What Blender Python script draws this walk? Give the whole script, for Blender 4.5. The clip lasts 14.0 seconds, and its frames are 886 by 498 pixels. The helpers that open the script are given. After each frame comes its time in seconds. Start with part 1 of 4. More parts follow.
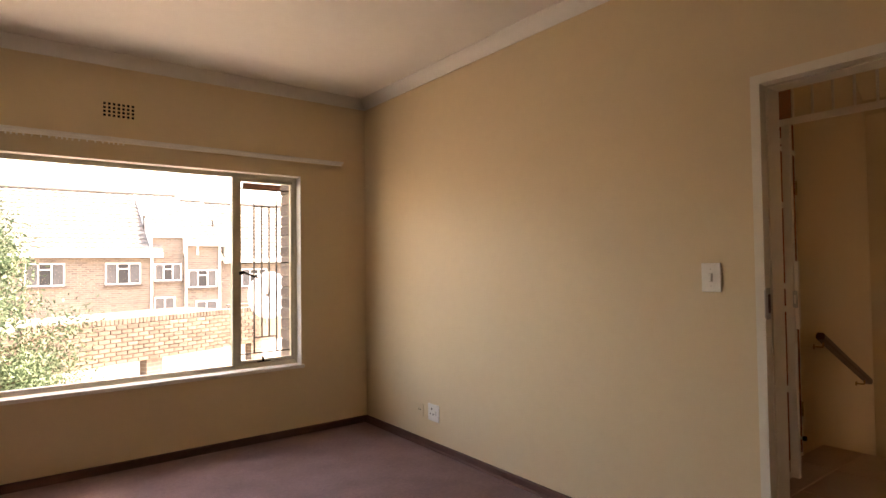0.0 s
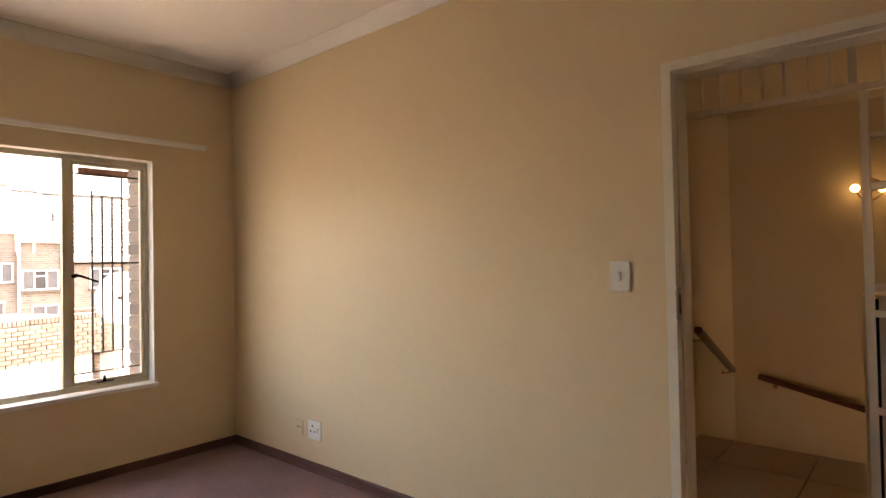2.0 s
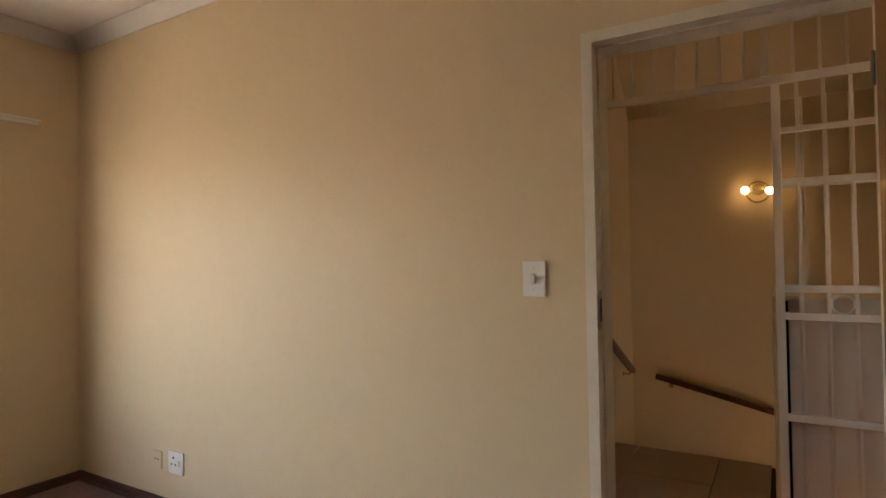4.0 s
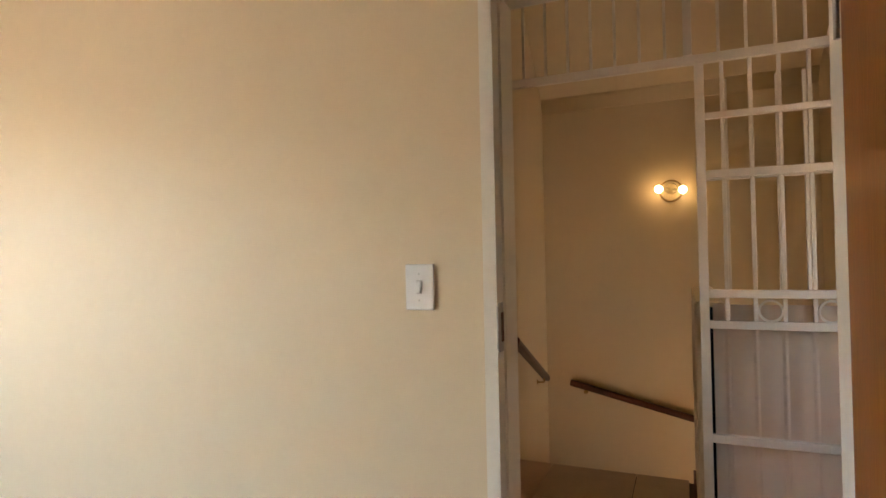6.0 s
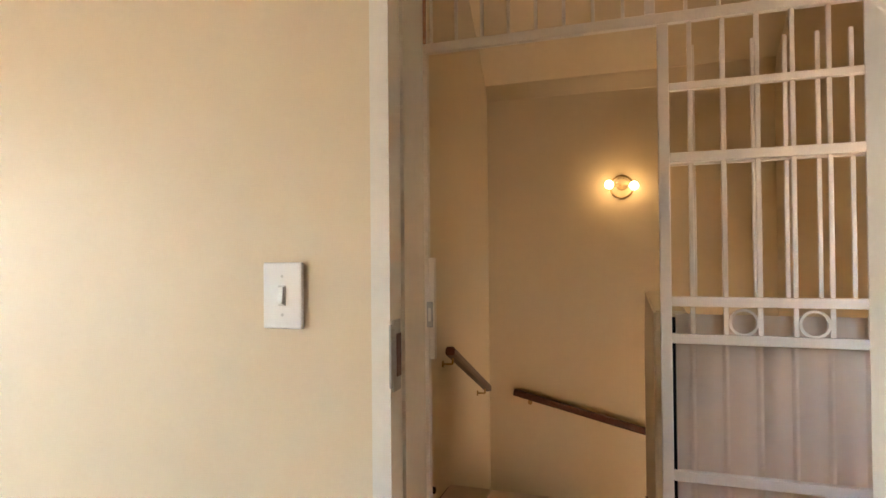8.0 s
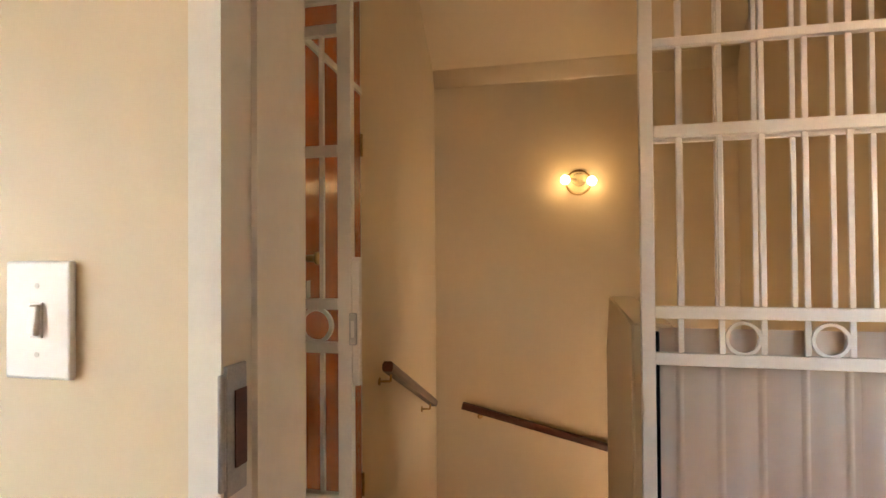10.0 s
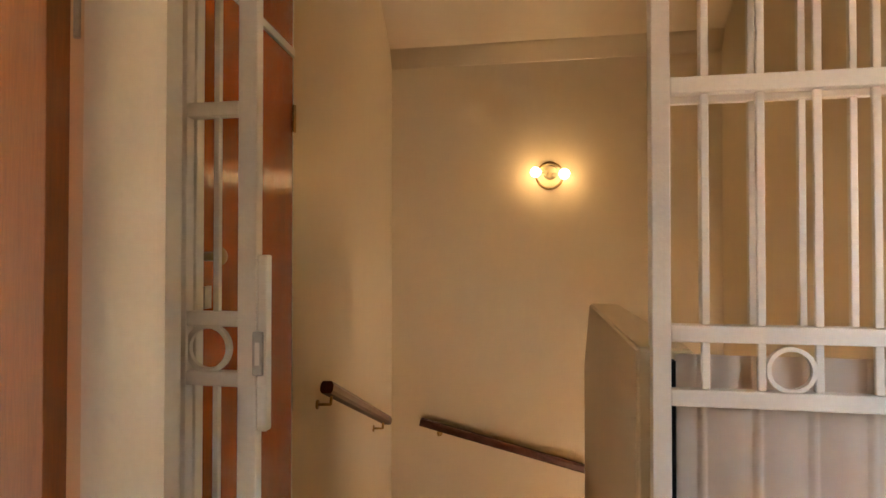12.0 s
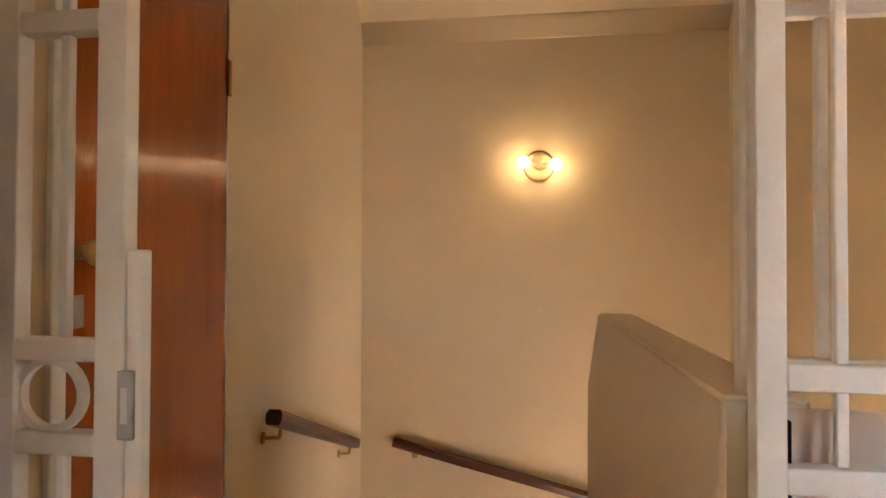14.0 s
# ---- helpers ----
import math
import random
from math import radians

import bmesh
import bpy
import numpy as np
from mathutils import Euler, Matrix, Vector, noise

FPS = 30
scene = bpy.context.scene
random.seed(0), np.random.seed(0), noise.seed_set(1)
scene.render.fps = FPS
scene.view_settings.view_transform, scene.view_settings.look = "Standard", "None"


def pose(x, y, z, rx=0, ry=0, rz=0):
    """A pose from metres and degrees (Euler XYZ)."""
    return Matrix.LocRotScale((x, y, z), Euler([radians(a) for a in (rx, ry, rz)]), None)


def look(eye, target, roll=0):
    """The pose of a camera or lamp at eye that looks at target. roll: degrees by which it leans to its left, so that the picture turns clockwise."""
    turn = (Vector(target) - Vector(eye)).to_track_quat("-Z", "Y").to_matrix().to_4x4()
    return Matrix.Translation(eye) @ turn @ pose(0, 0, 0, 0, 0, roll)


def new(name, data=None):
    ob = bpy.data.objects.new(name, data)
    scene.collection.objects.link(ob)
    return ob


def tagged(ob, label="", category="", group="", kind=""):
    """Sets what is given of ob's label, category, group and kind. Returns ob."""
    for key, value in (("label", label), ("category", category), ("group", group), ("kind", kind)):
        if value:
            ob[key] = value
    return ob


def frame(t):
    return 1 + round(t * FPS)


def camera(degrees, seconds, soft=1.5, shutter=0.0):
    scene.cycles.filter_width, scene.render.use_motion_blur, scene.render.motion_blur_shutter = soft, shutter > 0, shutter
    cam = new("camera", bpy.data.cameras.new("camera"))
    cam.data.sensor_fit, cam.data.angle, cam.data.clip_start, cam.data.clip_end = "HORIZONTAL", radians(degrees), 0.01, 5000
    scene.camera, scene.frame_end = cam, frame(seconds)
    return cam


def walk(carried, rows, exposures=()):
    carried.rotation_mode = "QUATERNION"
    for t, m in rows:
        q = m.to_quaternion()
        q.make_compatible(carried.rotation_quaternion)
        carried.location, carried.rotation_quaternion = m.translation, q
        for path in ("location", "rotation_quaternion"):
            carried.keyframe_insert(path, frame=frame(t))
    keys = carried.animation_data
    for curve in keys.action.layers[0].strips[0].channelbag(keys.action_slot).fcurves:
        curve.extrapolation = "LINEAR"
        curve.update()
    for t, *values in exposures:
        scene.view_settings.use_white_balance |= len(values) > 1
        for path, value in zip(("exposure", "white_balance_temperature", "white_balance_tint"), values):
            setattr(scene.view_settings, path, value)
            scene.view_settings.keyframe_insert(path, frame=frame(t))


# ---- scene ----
cam = camera(75.8, 14.0)
# seconds, eye, a point that it looks at, lean
PATH = [
    (0, (0.201, -0.14, 1.308), (1.457, 1.515, 1.366), -0.7),
    (0.5, (0.253, -0.037, 1.322), (1.594, 1.551, 1.372), -0.8),
    (1.5, (0.327, 0.12, 1.321), (1.847, 1.538, 1.363), -1.1),
    (2, (0.393, 0.159, 1.322), (1.971, 1.514, 1.361), -1.1),
    (2.5, (0.488, 0.234, 1.322), (2.123, 1.52, 1.355), -1.1),
    (3, (0.567, 0.277, 1.319), (2.253, 1.496, 1.354), -1.1),
    (5.5, (1.066, 0.457, 1.318), (2.961, 1.315, 1.346), -1),
    (6, (1.2, 0.45, 1.319), (3.114, 1.263, 1.35), -1.1),
    (6.5, (1.315, 0.451, 1.32), (3.245, 1.225, 1.349), -1),
    (7, (1.439, 0.459, 1.314), (3.383, 1.198, 1.341), -0.8),
    (9.5, (1.999, 0.553, 1.309), (4.018, 1.062, 1.337), -0.4),
    (10, (2.108, 0.562, 1.303), (4.135, 1.04, 1.333), -0.4),
    (10.5, (2.213, 0.568, 1.299), (4.245, 1.012, 1.33), -0.4),
    (11, (2.329, 0.575, 1.299), (4.368, 0.988, 1.33), -0.2),
    (11.5, (2.441, 0.587, 1.3), (4.486, 0.967, 1.331), -0.1),
    (12, (2.544, 0.609, 1.3), (4.594, 0.961, 1.33), 0),
    (12.5, (2.66, 0.63, 1.299), (4.714, 0.957, 1.332), 0.2),
    (13, (2.785, 0.646, 1.3), (4.842, 0.951, 1.333), 0.3),
    (13.5, (2.882, 0.656, 1.3), (4.942, 0.942, 1.33), 0.2),
    (14, (2.968, 0.68, 1.295), (5.03, 0.948, 1.327), 0.2),
]
# seconds, stops, kelvin, tint
EXPOSURES = [(0.0, 4.1, 10500, 24), (1.0, 4.22, 10200, 23), (2.0, 4.28, 9900, 22), (3.0, 4.17, 9600, 21), (5.5, 4.95, 8200, 14), (7.0, 5.42, 7700, 13), (9.5, 5.92, 7600, 13), (11.0, 5.9, 7900, 14), (12.5, 5.98, 7300, 14), (14.0, 6.28, 6700, 13)]
walk(cam, [(t, look(e, g, r)) for t, e, g, r in PATH], EXPOSURES)

# ---- world, sun, exposure ----
world = bpy.data.worlds.new("sky")
scene.world = world
world.use_nodes = True
wn = world.node_tree.nodes
sky = wn.new("ShaderNodeTexSky")
sky.sky_type = "NISHITA"
sky.sun_disc = False
sky.sun_elevation = radians(60)
sky.sun_rotation = radians(90)
sky.air_density, sky.dust_density, sky.ozone_density = 1.0, 3.0, 1.0
world.node_tree.links.new(sky.outputs[0], wn["Background"].inputs[0])
wn["Background"].inputs[1].default_value = 0.15
sun = new("sun", bpy.data.lights.new("sun", "SUN"))
sun.data.energy, sun.data.angle, sun.data.color = 2.2, radians(0.6), (1.0, 0.95, 0.87)
az, el = radians(90), radians(60)
sun.matrix_world = look((0, 0, 30), (-math.sin(az) * math.cos(el), -math.cos(az) * math.cos(el), 30 - math.sin(el)))

# ---- materials ----


def material(name, colour, rough=0.6, metal=0.0, vary=0.12, scale=3.0, bump=0.0, bump_scale=60.0, dark=None, stretch=None, per_object=0.0, coat=0.0):
    """Principled material: colour varied at two scales, fine relief."""
    m = bpy.data.materials.new(name)
    m.use_nodes = True
    nt = m.node_tree
    n, lk = nt.nodes, nt.links
    b = n["Principled BSDF"]
    b.inputs["Roughness"].default_value = rough
    b.inputs["Metallic"].default_value = metal
    b.inputs["Coat Weight"].default_value = coat
    b.inputs["Coat Roughness"].default_value = 0.15
    tc = n.new("ShaderNodeTexCoord")
    mp = n.new("ShaderNodeMapping")
    lk.new(tc.outputs["Object"], mp.inputs[0])
    if stretch:
        mp.inputs["Scale"].default_value = stretch
    a, c = n.new("ShaderNodeTexNoise"), n.new("ShaderNodeTexNoise")
    for node, sc in ((a, scale), (c, scale * 11)):
        node.inputs["Scale"].default_value = sc
        node.inputs["Detail"].default_value = 5
        lk.new(mp.outputs[0], node.inputs["Vector"])
    mix = n.new("ShaderNodeMix")
    mix.data_type = "FLOAT"
    mix.inputs[0].default_value = 0.4
    lk.new(a.outputs["Fac"], mix.inputs[2])
    lk.new(c.outputs["Fac"], mix.inputs[3])
    ramp = n.new("ShaderNodeValToRGB")
    lo = dark or [v * (1 - vary) for v in colour]
    hi = [min(1, v * (1 + vary * 0.6)) for v in colour] if not dark else colour
    ramp.color_ramp.elements[0].position, ramp.color_ramp.elements[1].position = 0.34, 0.66
    ramp.color_ramp.elements[0].color, ramp.color_ramp.elements[1].color = (*lo, 1), (*hi, 1)
    lk.new(mix.outputs[0], ramp.inputs[0])
    col = ramp.outputs[0]
    if per_object:
        oi = n.new("ShaderNodeObjectInfo")
        hs = n.new("ShaderNodeHueSaturation")
        mr = n.new("ShaderNodeMapRange")
        mr.inputs[3].default_value, mr.inputs[4].default_value = 1 - per_object, 1 + per_object
        lk.new(oi.outputs["Random"], mr.inputs[0])
        lk.new(mr.outputs[0], hs.inputs["Value"])
        lk.new(col, hs.inputs["Color"])
        col = hs.outputs[0]
    lk.new(col, b.inputs["Base Color"])
    if bump:
        bn, bt = n.new("ShaderNodeBump"), n.new("ShaderNodeTexNoise")
        bt.inputs["Scale"].default_value, bt.inputs["Detail"].default_value = bump_scale, 4
        lk.new(mp.outputs[0], bt.inputs["Vector"])
        bn.inputs["Strength"].default_value, bn.inputs["Distance"].default_value = bump, 0.004
        lk.new(bt.outputs["Fac"], bn.inputs["Height"])
        lk.new(bn.outputs[0], b.inputs["Normal"])
    return m


M_WALL = material("cream_paint", (0.71, 0.57, 0.375), 0.55, vary=0.03, scale=1.3, bump=0.12, bump_scale=90)
M_STAIRWALL = material("stair_paint", (0.69, 0.55, 0.365), 0.42, vary=0.03, scale=1.3, bump=0.15, bump_scale=70)
M_CEIL = material("ceiling_paint", (0.86, 0.84, 0.80), 0.8, vary=0.03, scale=1.0, bump=0.1, bump_scale=50)
M_CORNICE = material("cornice_plaster", (0.80, 0.78, 0.74), 0.7, vary=0.03)
M_CARPET = material("carpet", (0.26, 0.168, 0.168), 0.95, vary=0.22, scale=4.0, bump=0.9, bump_scale=420)
M_SKIRT = material("dark_timber", (0.10, 0.036, 0.024), 0.6, vary=0.3, scale=6, stretch=(1, 1, 6))
M_WOOD = material("red_varnished_veneer", (0.36, 0.068, 0.008), 0.09, vary=0.20, scale=2.0, stretch=(9, 9, 0.7), bump=0.25, bump_scale=40, coat=0.0)
M_WOOD2 = material("orange_varnished_veneer", (0.27, 0.078, 0.013), 0.35, vary=0.25, scale=2.0, stretch=(9, 9, 0.7), bump=0.1, bump_scale=25, coat=0.4)
M_RAIL = material("handrail_timber", (0.10, 0.028, 0.016), 0.35, vary=0.3, scale=8, coat=0.4)
M_GATE = material("white_satin_paint", (0.79, 0.72, 0.63), 0.6, vary=0.05, scale=9, bump=0.15, bump_scale=120)
M_FRAME = material("cream_gloss_paint", (0.76, 0.71, 0.61), 0.35, vary=0.05, scale=5, bump=0.12, bump_scale=60)
M_WINFRAME = material("window_paint", (0.55, 0.50, 0.38), 0.45, vary=0.12, scale=9)
M_SHEET = material("white_sheet", (0.90, 0.765, 0.655), 0.5, vary=0.03, scale=4)
M_PLASTIC = material("white_plastic", (0.82, 0.80, 0.76), 0.35, vary=0.02)
M_ROCKER = material("grey_plastic", (0.62, 0.60, 0.56), 0.35, vary=0.02)
M_BLACK = material("black_rubber_and_gaps", (0.008, 0.007, 0.006), 0.9, vary=0.2)
M_BLACK.node_tree.nodes["Principled BSDF"].inputs["Specular IOR Level"].default_value = 0.1
M_PLATE = material("pale_gold_enamel", (0.70, 0.56, 0.34), 0.35, metal=0.0, vary=0.1, scale=10)
M_BRASS = material("aged_brass", (0.45, 0.27, 0.10), 0.35, metal=1.0, vary=0.25, scale=30)
M_CHROME = material("steel", (0.42, 0.41, 0.39), 0.3, metal=1.0, vary=0.2, scale=30)
M_TILE = material("beige_tile", (0.62, 0.44, 0.33), 0.3, vary=0.10, scale=4, bump=0.06, bump_scale=30, per_object=0.04)
M_GROUT = material("grout", (0.16, 0.11, 0.08), 0.9, vary=0.2)
M_IRON = material("brown_iron", (0.035, 0.028, 0.024), 0.5, vary=0.2, scale=20)
M_BRICK = material("face_brick", (0.130, 0.101, 0.086), 0.85, vary=0.35, scale=7, bump=0.4, bump_scale=60, per_object=0.34)
M_MORTAR = material("mortar", (0.158, 0.139, 0.120), 0.95, vary=0.15, scale=8)
M_ROOF = material("pale_roof_tile", (0.145, 0.135, 0.128), 0.8, vary=0.3, scale=2, bump=0.3, bump_scale=30)
M_WHITE = material("white_masonry_paint", (0.78, 0.76, 0.72), 0.6, vary=0.06, scale=2)
M_PAVE = material("brick_paving", (0.28, 0.245, 0.21), 0.9, vary=0.2, scale=1.2, bump=0.4, bump_scale=12)
M_BARK = material("bark", (0.12, 0.085, 0.06), 0.9, vary=0.3, scale=10, bump=0.6)
M_LEAF = material("leaves", (0.062, 0.115, 0.062), 0.6, vary=0.45, scale=3)
M_CURTAIN = material("grey_net", (0.085, 0.083, 0.085), 0.8, vary=0.25, scale=3)
M_DARK = material("painted_dark_interior", (0.03, 0.03, 0.03), 0.8)


def brick_wall_material():
    """Face brick for the far house."""
    m = bpy.data.materials.new("far_face_brick")
    m.use_nodes = True
    n, lk = m.node_tree.nodes, m.node_tree.links
    b = n["Principled BSDF"]
    b.inputs["Roughness"].default_value = 0.9
    tc, sep, com = n.new("ShaderNodeTexCoord"), n.new("ShaderNodeSeparateXYZ"), n.new("ShaderNodeCombineXYZ")
    add = n.new("ShaderNodeMath")
    lk.new(tc.outputs["Object"], sep.inputs[0])
    lk.new(sep.outputs[0], add.inputs[0])
    lk.new(sep.outputs[1], add.inputs[1])
    lk.new(add.outputs[0], com.inputs[0])
    lk.new(sep.outputs[2], com.inputs[1])
    br = n.new("ShaderNodeTexBrick")
    br.inputs["Color1"].default_value = (0.195, 0.152, 0.125, 1)
    br.inputs["Color2"].default_value = (0.125, 0.096, 0.080, 1)
    br.inputs["Mortar"].default_value = (0.21, 0.186, 0.163, 1)
    br.inputs["Scale"].default_value = 1.0
    br.inputs["Brick Width"].default_value, br.inputs["Row Height"].default_value = 0.232, 0.085
    br.inputs["Mortar Size"].default_value = 0.012
    lk.new(com.outputs[0], br.inputs["Vector"])
    no = n.new("ShaderNodeTexNoise")
    no.inputs["Scale"].default_value = 1.1
    lk.new(tc.outputs["Object"], no.inputs["Vector"])
    hs, mr = n.new("ShaderNodeHueSaturation"), n.new("ShaderNodeMapRange")
    mr.inputs[3].default_value, mr.inputs[4].default_value = 0.75, 1.25
    lk.new(no.outputs["Fac"], mr.inputs[0])
    lk.new(mr.outputs[0], hs.inputs["Value"])
    lk.new(br.outputs["Color"], hs.inputs["Color"])
    lk.new(hs.outputs[0], b.inputs["Base Color"])
    bn = n.new("ShaderNodeBump")
    bn.inputs["Strength"].default_value, bn.inputs["Distance"].default_value, bn.invert = 0.6, 0.01, True
    lk.new(br.outputs["Fac"], bn.inputs["Height"])
    lk.new(bn.outputs[0], b.inputs["Normal"])
    return m


def glass_material():
    m = bpy.data.materials.new("window_glass")
    m.use_nodes = True
    b = m.node_tree.nodes["Principled BSDF"]
    b.inputs["Base Color"].default_value = (0.97, 0.98, 0.97, 1)
    b.inputs["Roughness"].default_value = 0.01
    b.inputs["Transmission Weight"].default_value = 1.0
    b.inputs["IOR"].default_value = 1.1
    return m


def bulb_material():
    m = bpy.data.materials.new("lit_bulb")
    m.use_nodes = True
    b = m.node_tree.nodes["Principled BSDF"]
    b.inputs["Base Color"].default_value = (1, 0.9, 0.75, 1)
    b.inputs["Emission Color"].default_value = (1.0, 0.72, 0.38, 1)
    b.inputs["Emission Strength"].default_value = BULB
    return m


BULB = 0.55
M_FARBRICK = brick_wall_material()
M_GLASS = glass_material()
M_BULB = bulb_material()

# ---- builders ----


def thing(name, origin, label, category, group="", kind=""):
    ob = new(name)
    ob.location = origin
    ob.empty_display_size = 0.1
    return tagged(ob, label, category, group, kind)


def world_of(ob):
    p = Vector(ob.location)
    while ob.parent:
        ob = ob.parent
        p += Vector(ob.location)
    return p


def part(name, bm, mat, parent=None, label="", smooth=False):
    """Links a bmesh, given in world metres, as one mesh object under a thing or part."""
    if parent is not None:
        bmesh.ops.translate(bm, verts=bm.verts, vec=-world_of(parent))
    me = bpy.data.meshes.new(name)
    bm.to_mesh(me)
    bm.free()
    if smooth:
        for p in me.polygons:
            p.use_smooth = True
    me.materials.append(mat)
    ob = new(name, me)
    ob.parent = parent
    return tagged(ob, label) if label else ob


def structure(name, bm, mat, label, smooth=False):
    return tagged(part(name, bm, mat, None, "", smooth), label, "", "", "structure")


def box(bm, x0, x1, y0, y1, z0, z1, bevel=0.0, segs=2):
    r = bmesh.ops.create_cube(bm, size=1.0, matrix=Matrix.Translation(((x0 + x1) / 2, (y0 + y1) / 2, (z0 + z1) / 2)) @ Matrix.Diagonal((abs(x1 - x0), abs(y1 - y0), abs(z1 - z0), 1)))
    if bevel:
        es = list({e for v in r["verts"] for e in v.link_edges})
        bmesh.ops.bevel(bm, geom=es, offset=bevel, segments=segs, affect="EDGES", profile=0.5)
    return bm


def boxes(*args, bevel=0.0):
    bm = bmesh.new()
    for a in args:
        box(bm, *a, bevel=bevel)
    return bm


def tube(bm, a, b, r, r2=None, seg=12, caps=True):
    """A round bar from a to b."""
    a, b = Vector(a), Vector(b)
    d = b - a
    m = Matrix.Translation((a + b) / 2) @ d.to_track_quat("Z", "Y").to_matrix().to_4x4()
    bmesh.ops.create_cone(bm, cap_ends=caps, segments=seg, radius1=r, radius2=r if r2 is None else r2, depth=d.length, matrix=m)
    return bm


def extrude_profile(bm, pts, a, b, side, up=(0, 0, 1)):
    """Sweeps a closed outline (side, up) straight from a to b."""
    a, b, side, up = Vector(a), Vector(b), Vector(side), Vector(up)
    rings = [[bm.verts.new(o + side * s + up * u) for s, u in pts] for o in (a, b)]
    n = len(pts)
    for i in range(n):
        bm.faces.new((rings[0][i], rings[0][(i + 1) % n], rings[1][(i + 1) % n], rings[1][i]))
    bm.faces.new(rings[0][::-1])
    bm.faces.new(rings[1])
    bmesh.ops.recalc_face_normals(bm, faces=bm.faces)
    return bm


def ring_bar(bm, centre, radius, thick, depth, seg=28):
    """A flat-bar ring standing in the plane x = const."""
    c = Vector(centre)
    loops = []
    for r, x in ((radius, -depth / 2), (radius, depth / 2), (radius - thick, depth / 2), (radius - thick, -depth / 2)):
        loops.append([bm.verts.new(c + Vector((x, r * math.cos(2 * math.pi * i / seg), r * math.sin(2 * math.pi * i / seg)))) for i in range(seg)])
    for k in range(4):
        p, q = loops[k], loops[(k + 1) % 4]
        for i in range(seg):
            bm.faces.new((p[i], p[(i + 1) % seg], q[(i + 1) % seg], q[i]))
    bmesh.ops.recalc_face_normals(bm, faces=bm.faces)
    return bm


# ---- plan ----
XW, YW = 2.6, 4.108           # door wall and window wall, room side
CEIL = 2.71                   # ceiling
HIGH = 3.40                   # high part of the stairwell ceiling
XB = 2.735                    # landing side of the door wall
DL, DR, DT = 0.893, 0.126, 2.02   # bedroom door opening
XG = 3.697                    # gate plane
XS = 6.47                     # back wall of the stairwell
Y2 = 1.335                    # landing wall with the second bedroom's door
YR = -0.55                    # wall on the other side of the stairwell
TOP = 4.81                    # edge of the top step
WX0, WX1, WZ0, WZ1 = -0.50, 2.02, 0.535, 2.02   # window recess
YF = 4.205                    # window frame plane
RX0, RY0 = -2.80, -0.50       # unseen walls of the bedroom


def stair_wall_y(x):
    """The stairwell's door-side wall runs slightly askew."""
    return 1.505 + 0.075 * (x - 4.5)


# ---- structure: bedroom ----
structure("floor_bedroom", boxes((RX0, XW, RY0, YW, -0.12, 0.0)), M_CARPET, "mauve-brown fitted carpet of the bedroom")
structure("ceiling_bedroom", boxes((RX0 - 0.3, XB - 0.04, RY0 - 0.3, YW + 0.3, CEIL, CEIL + 0.1)), M_CEIL, "white painted plasterboard ceiling")
T = 0.24
structure("wall_window", boxes(
    (RX0 - T, WX0, YW, YW + T, -0.12, CEIL + 0.04), (WX1, XB, YW, YW + T, -0.12, CEIL + 0.04),
    (WX0, WX1, YW, YW + T, -0.12, WZ0), (WX0, WX1, YW, YW + T, WZ1, CEIL + 0.04)), M_WALL, "cream painted plaster wall with a wide window")
# opening at y -1.45 to -0.85 is unseen, added to light the screen
structure("wall_door", boxes(
    (XW, XB, DL + 0.03, YW - 0.0, -0.12, CEIL + 0.04), (XW, XB, -0.85, DR - 0.03, -0.12, CEIL + 0.04), (XW, XB, -2.0, -1.45, -0.12, CEIL + 0.04), (XW, XB, -1.45, -0.85, -0.12, 0.95), (XW, XB, -1.45, -0.85, 1.85, CEIL + 0.04),
    (XW, XB, DR - 0.03, DL + 0.03, DT + 0.03, CEIL + 0.04)), M_WALL, "cream painted plaster wall with a doorway and an unseen opening added for daylight")
structure("wall_west", boxes((RX0 - T, RX0, RY0, YW, -0.12, CEIL + 0.04)), M_WALL, "cream painted plaster wall")
structure("wall_south", boxes((RX0 - T, XW, RY0 - T, RY0, -0.12, CEIL + 0.04)), M_WALL, "cream painted plaster wall")

COVE = [(0, 0), (0, -0.078), (0.006, -0.078), (0.009, -0.068), (0.018, -0.045), (0.033, -0.025), (0.052, -0.012), (0.066, -0.008), (0.070, -0.004), (0.070, 0)]
cm = bmesh.new()
extrude_profile(cm, COVE, (RX0, YW, CEIL), (XW, YW, CEIL), (0, -1, 0))
extrude_profile(cm, COVE, (XW, RY0, CEIL), (XW, YW, CEIL), (-1, 0, 0))
structure("cornice_bedroom", cm, M_CORNICE, "white coved plaster cornice", True)
SK = [(0, 0), (0.013, 0), (0.013, 0.046), (0.010, 0.052), (0.004, 0.055), (0, 0.055)]
sm = bmesh.new()
extrude_profile(sm, SK, (RX0, YW, 0), (XW, YW, 0), (0, -1, 0))
extrude_profile(sm, SK, (XW, DL + 0.04, 0), (XW, YW, 0), (-1, 0, 0))
extrude_profile(sm, [(0.013, 0), (0.024, 0), (0.023, 0.007), (0.018, 0.013), (0.013, 0.014)], (XW, DL + 0.04, 0), (XW, YW, 0), (-1, 0, 0))
structure("baseboard_bedroom", sm, M_SKIRT, "dark brown timber skirting with quadrant bead")

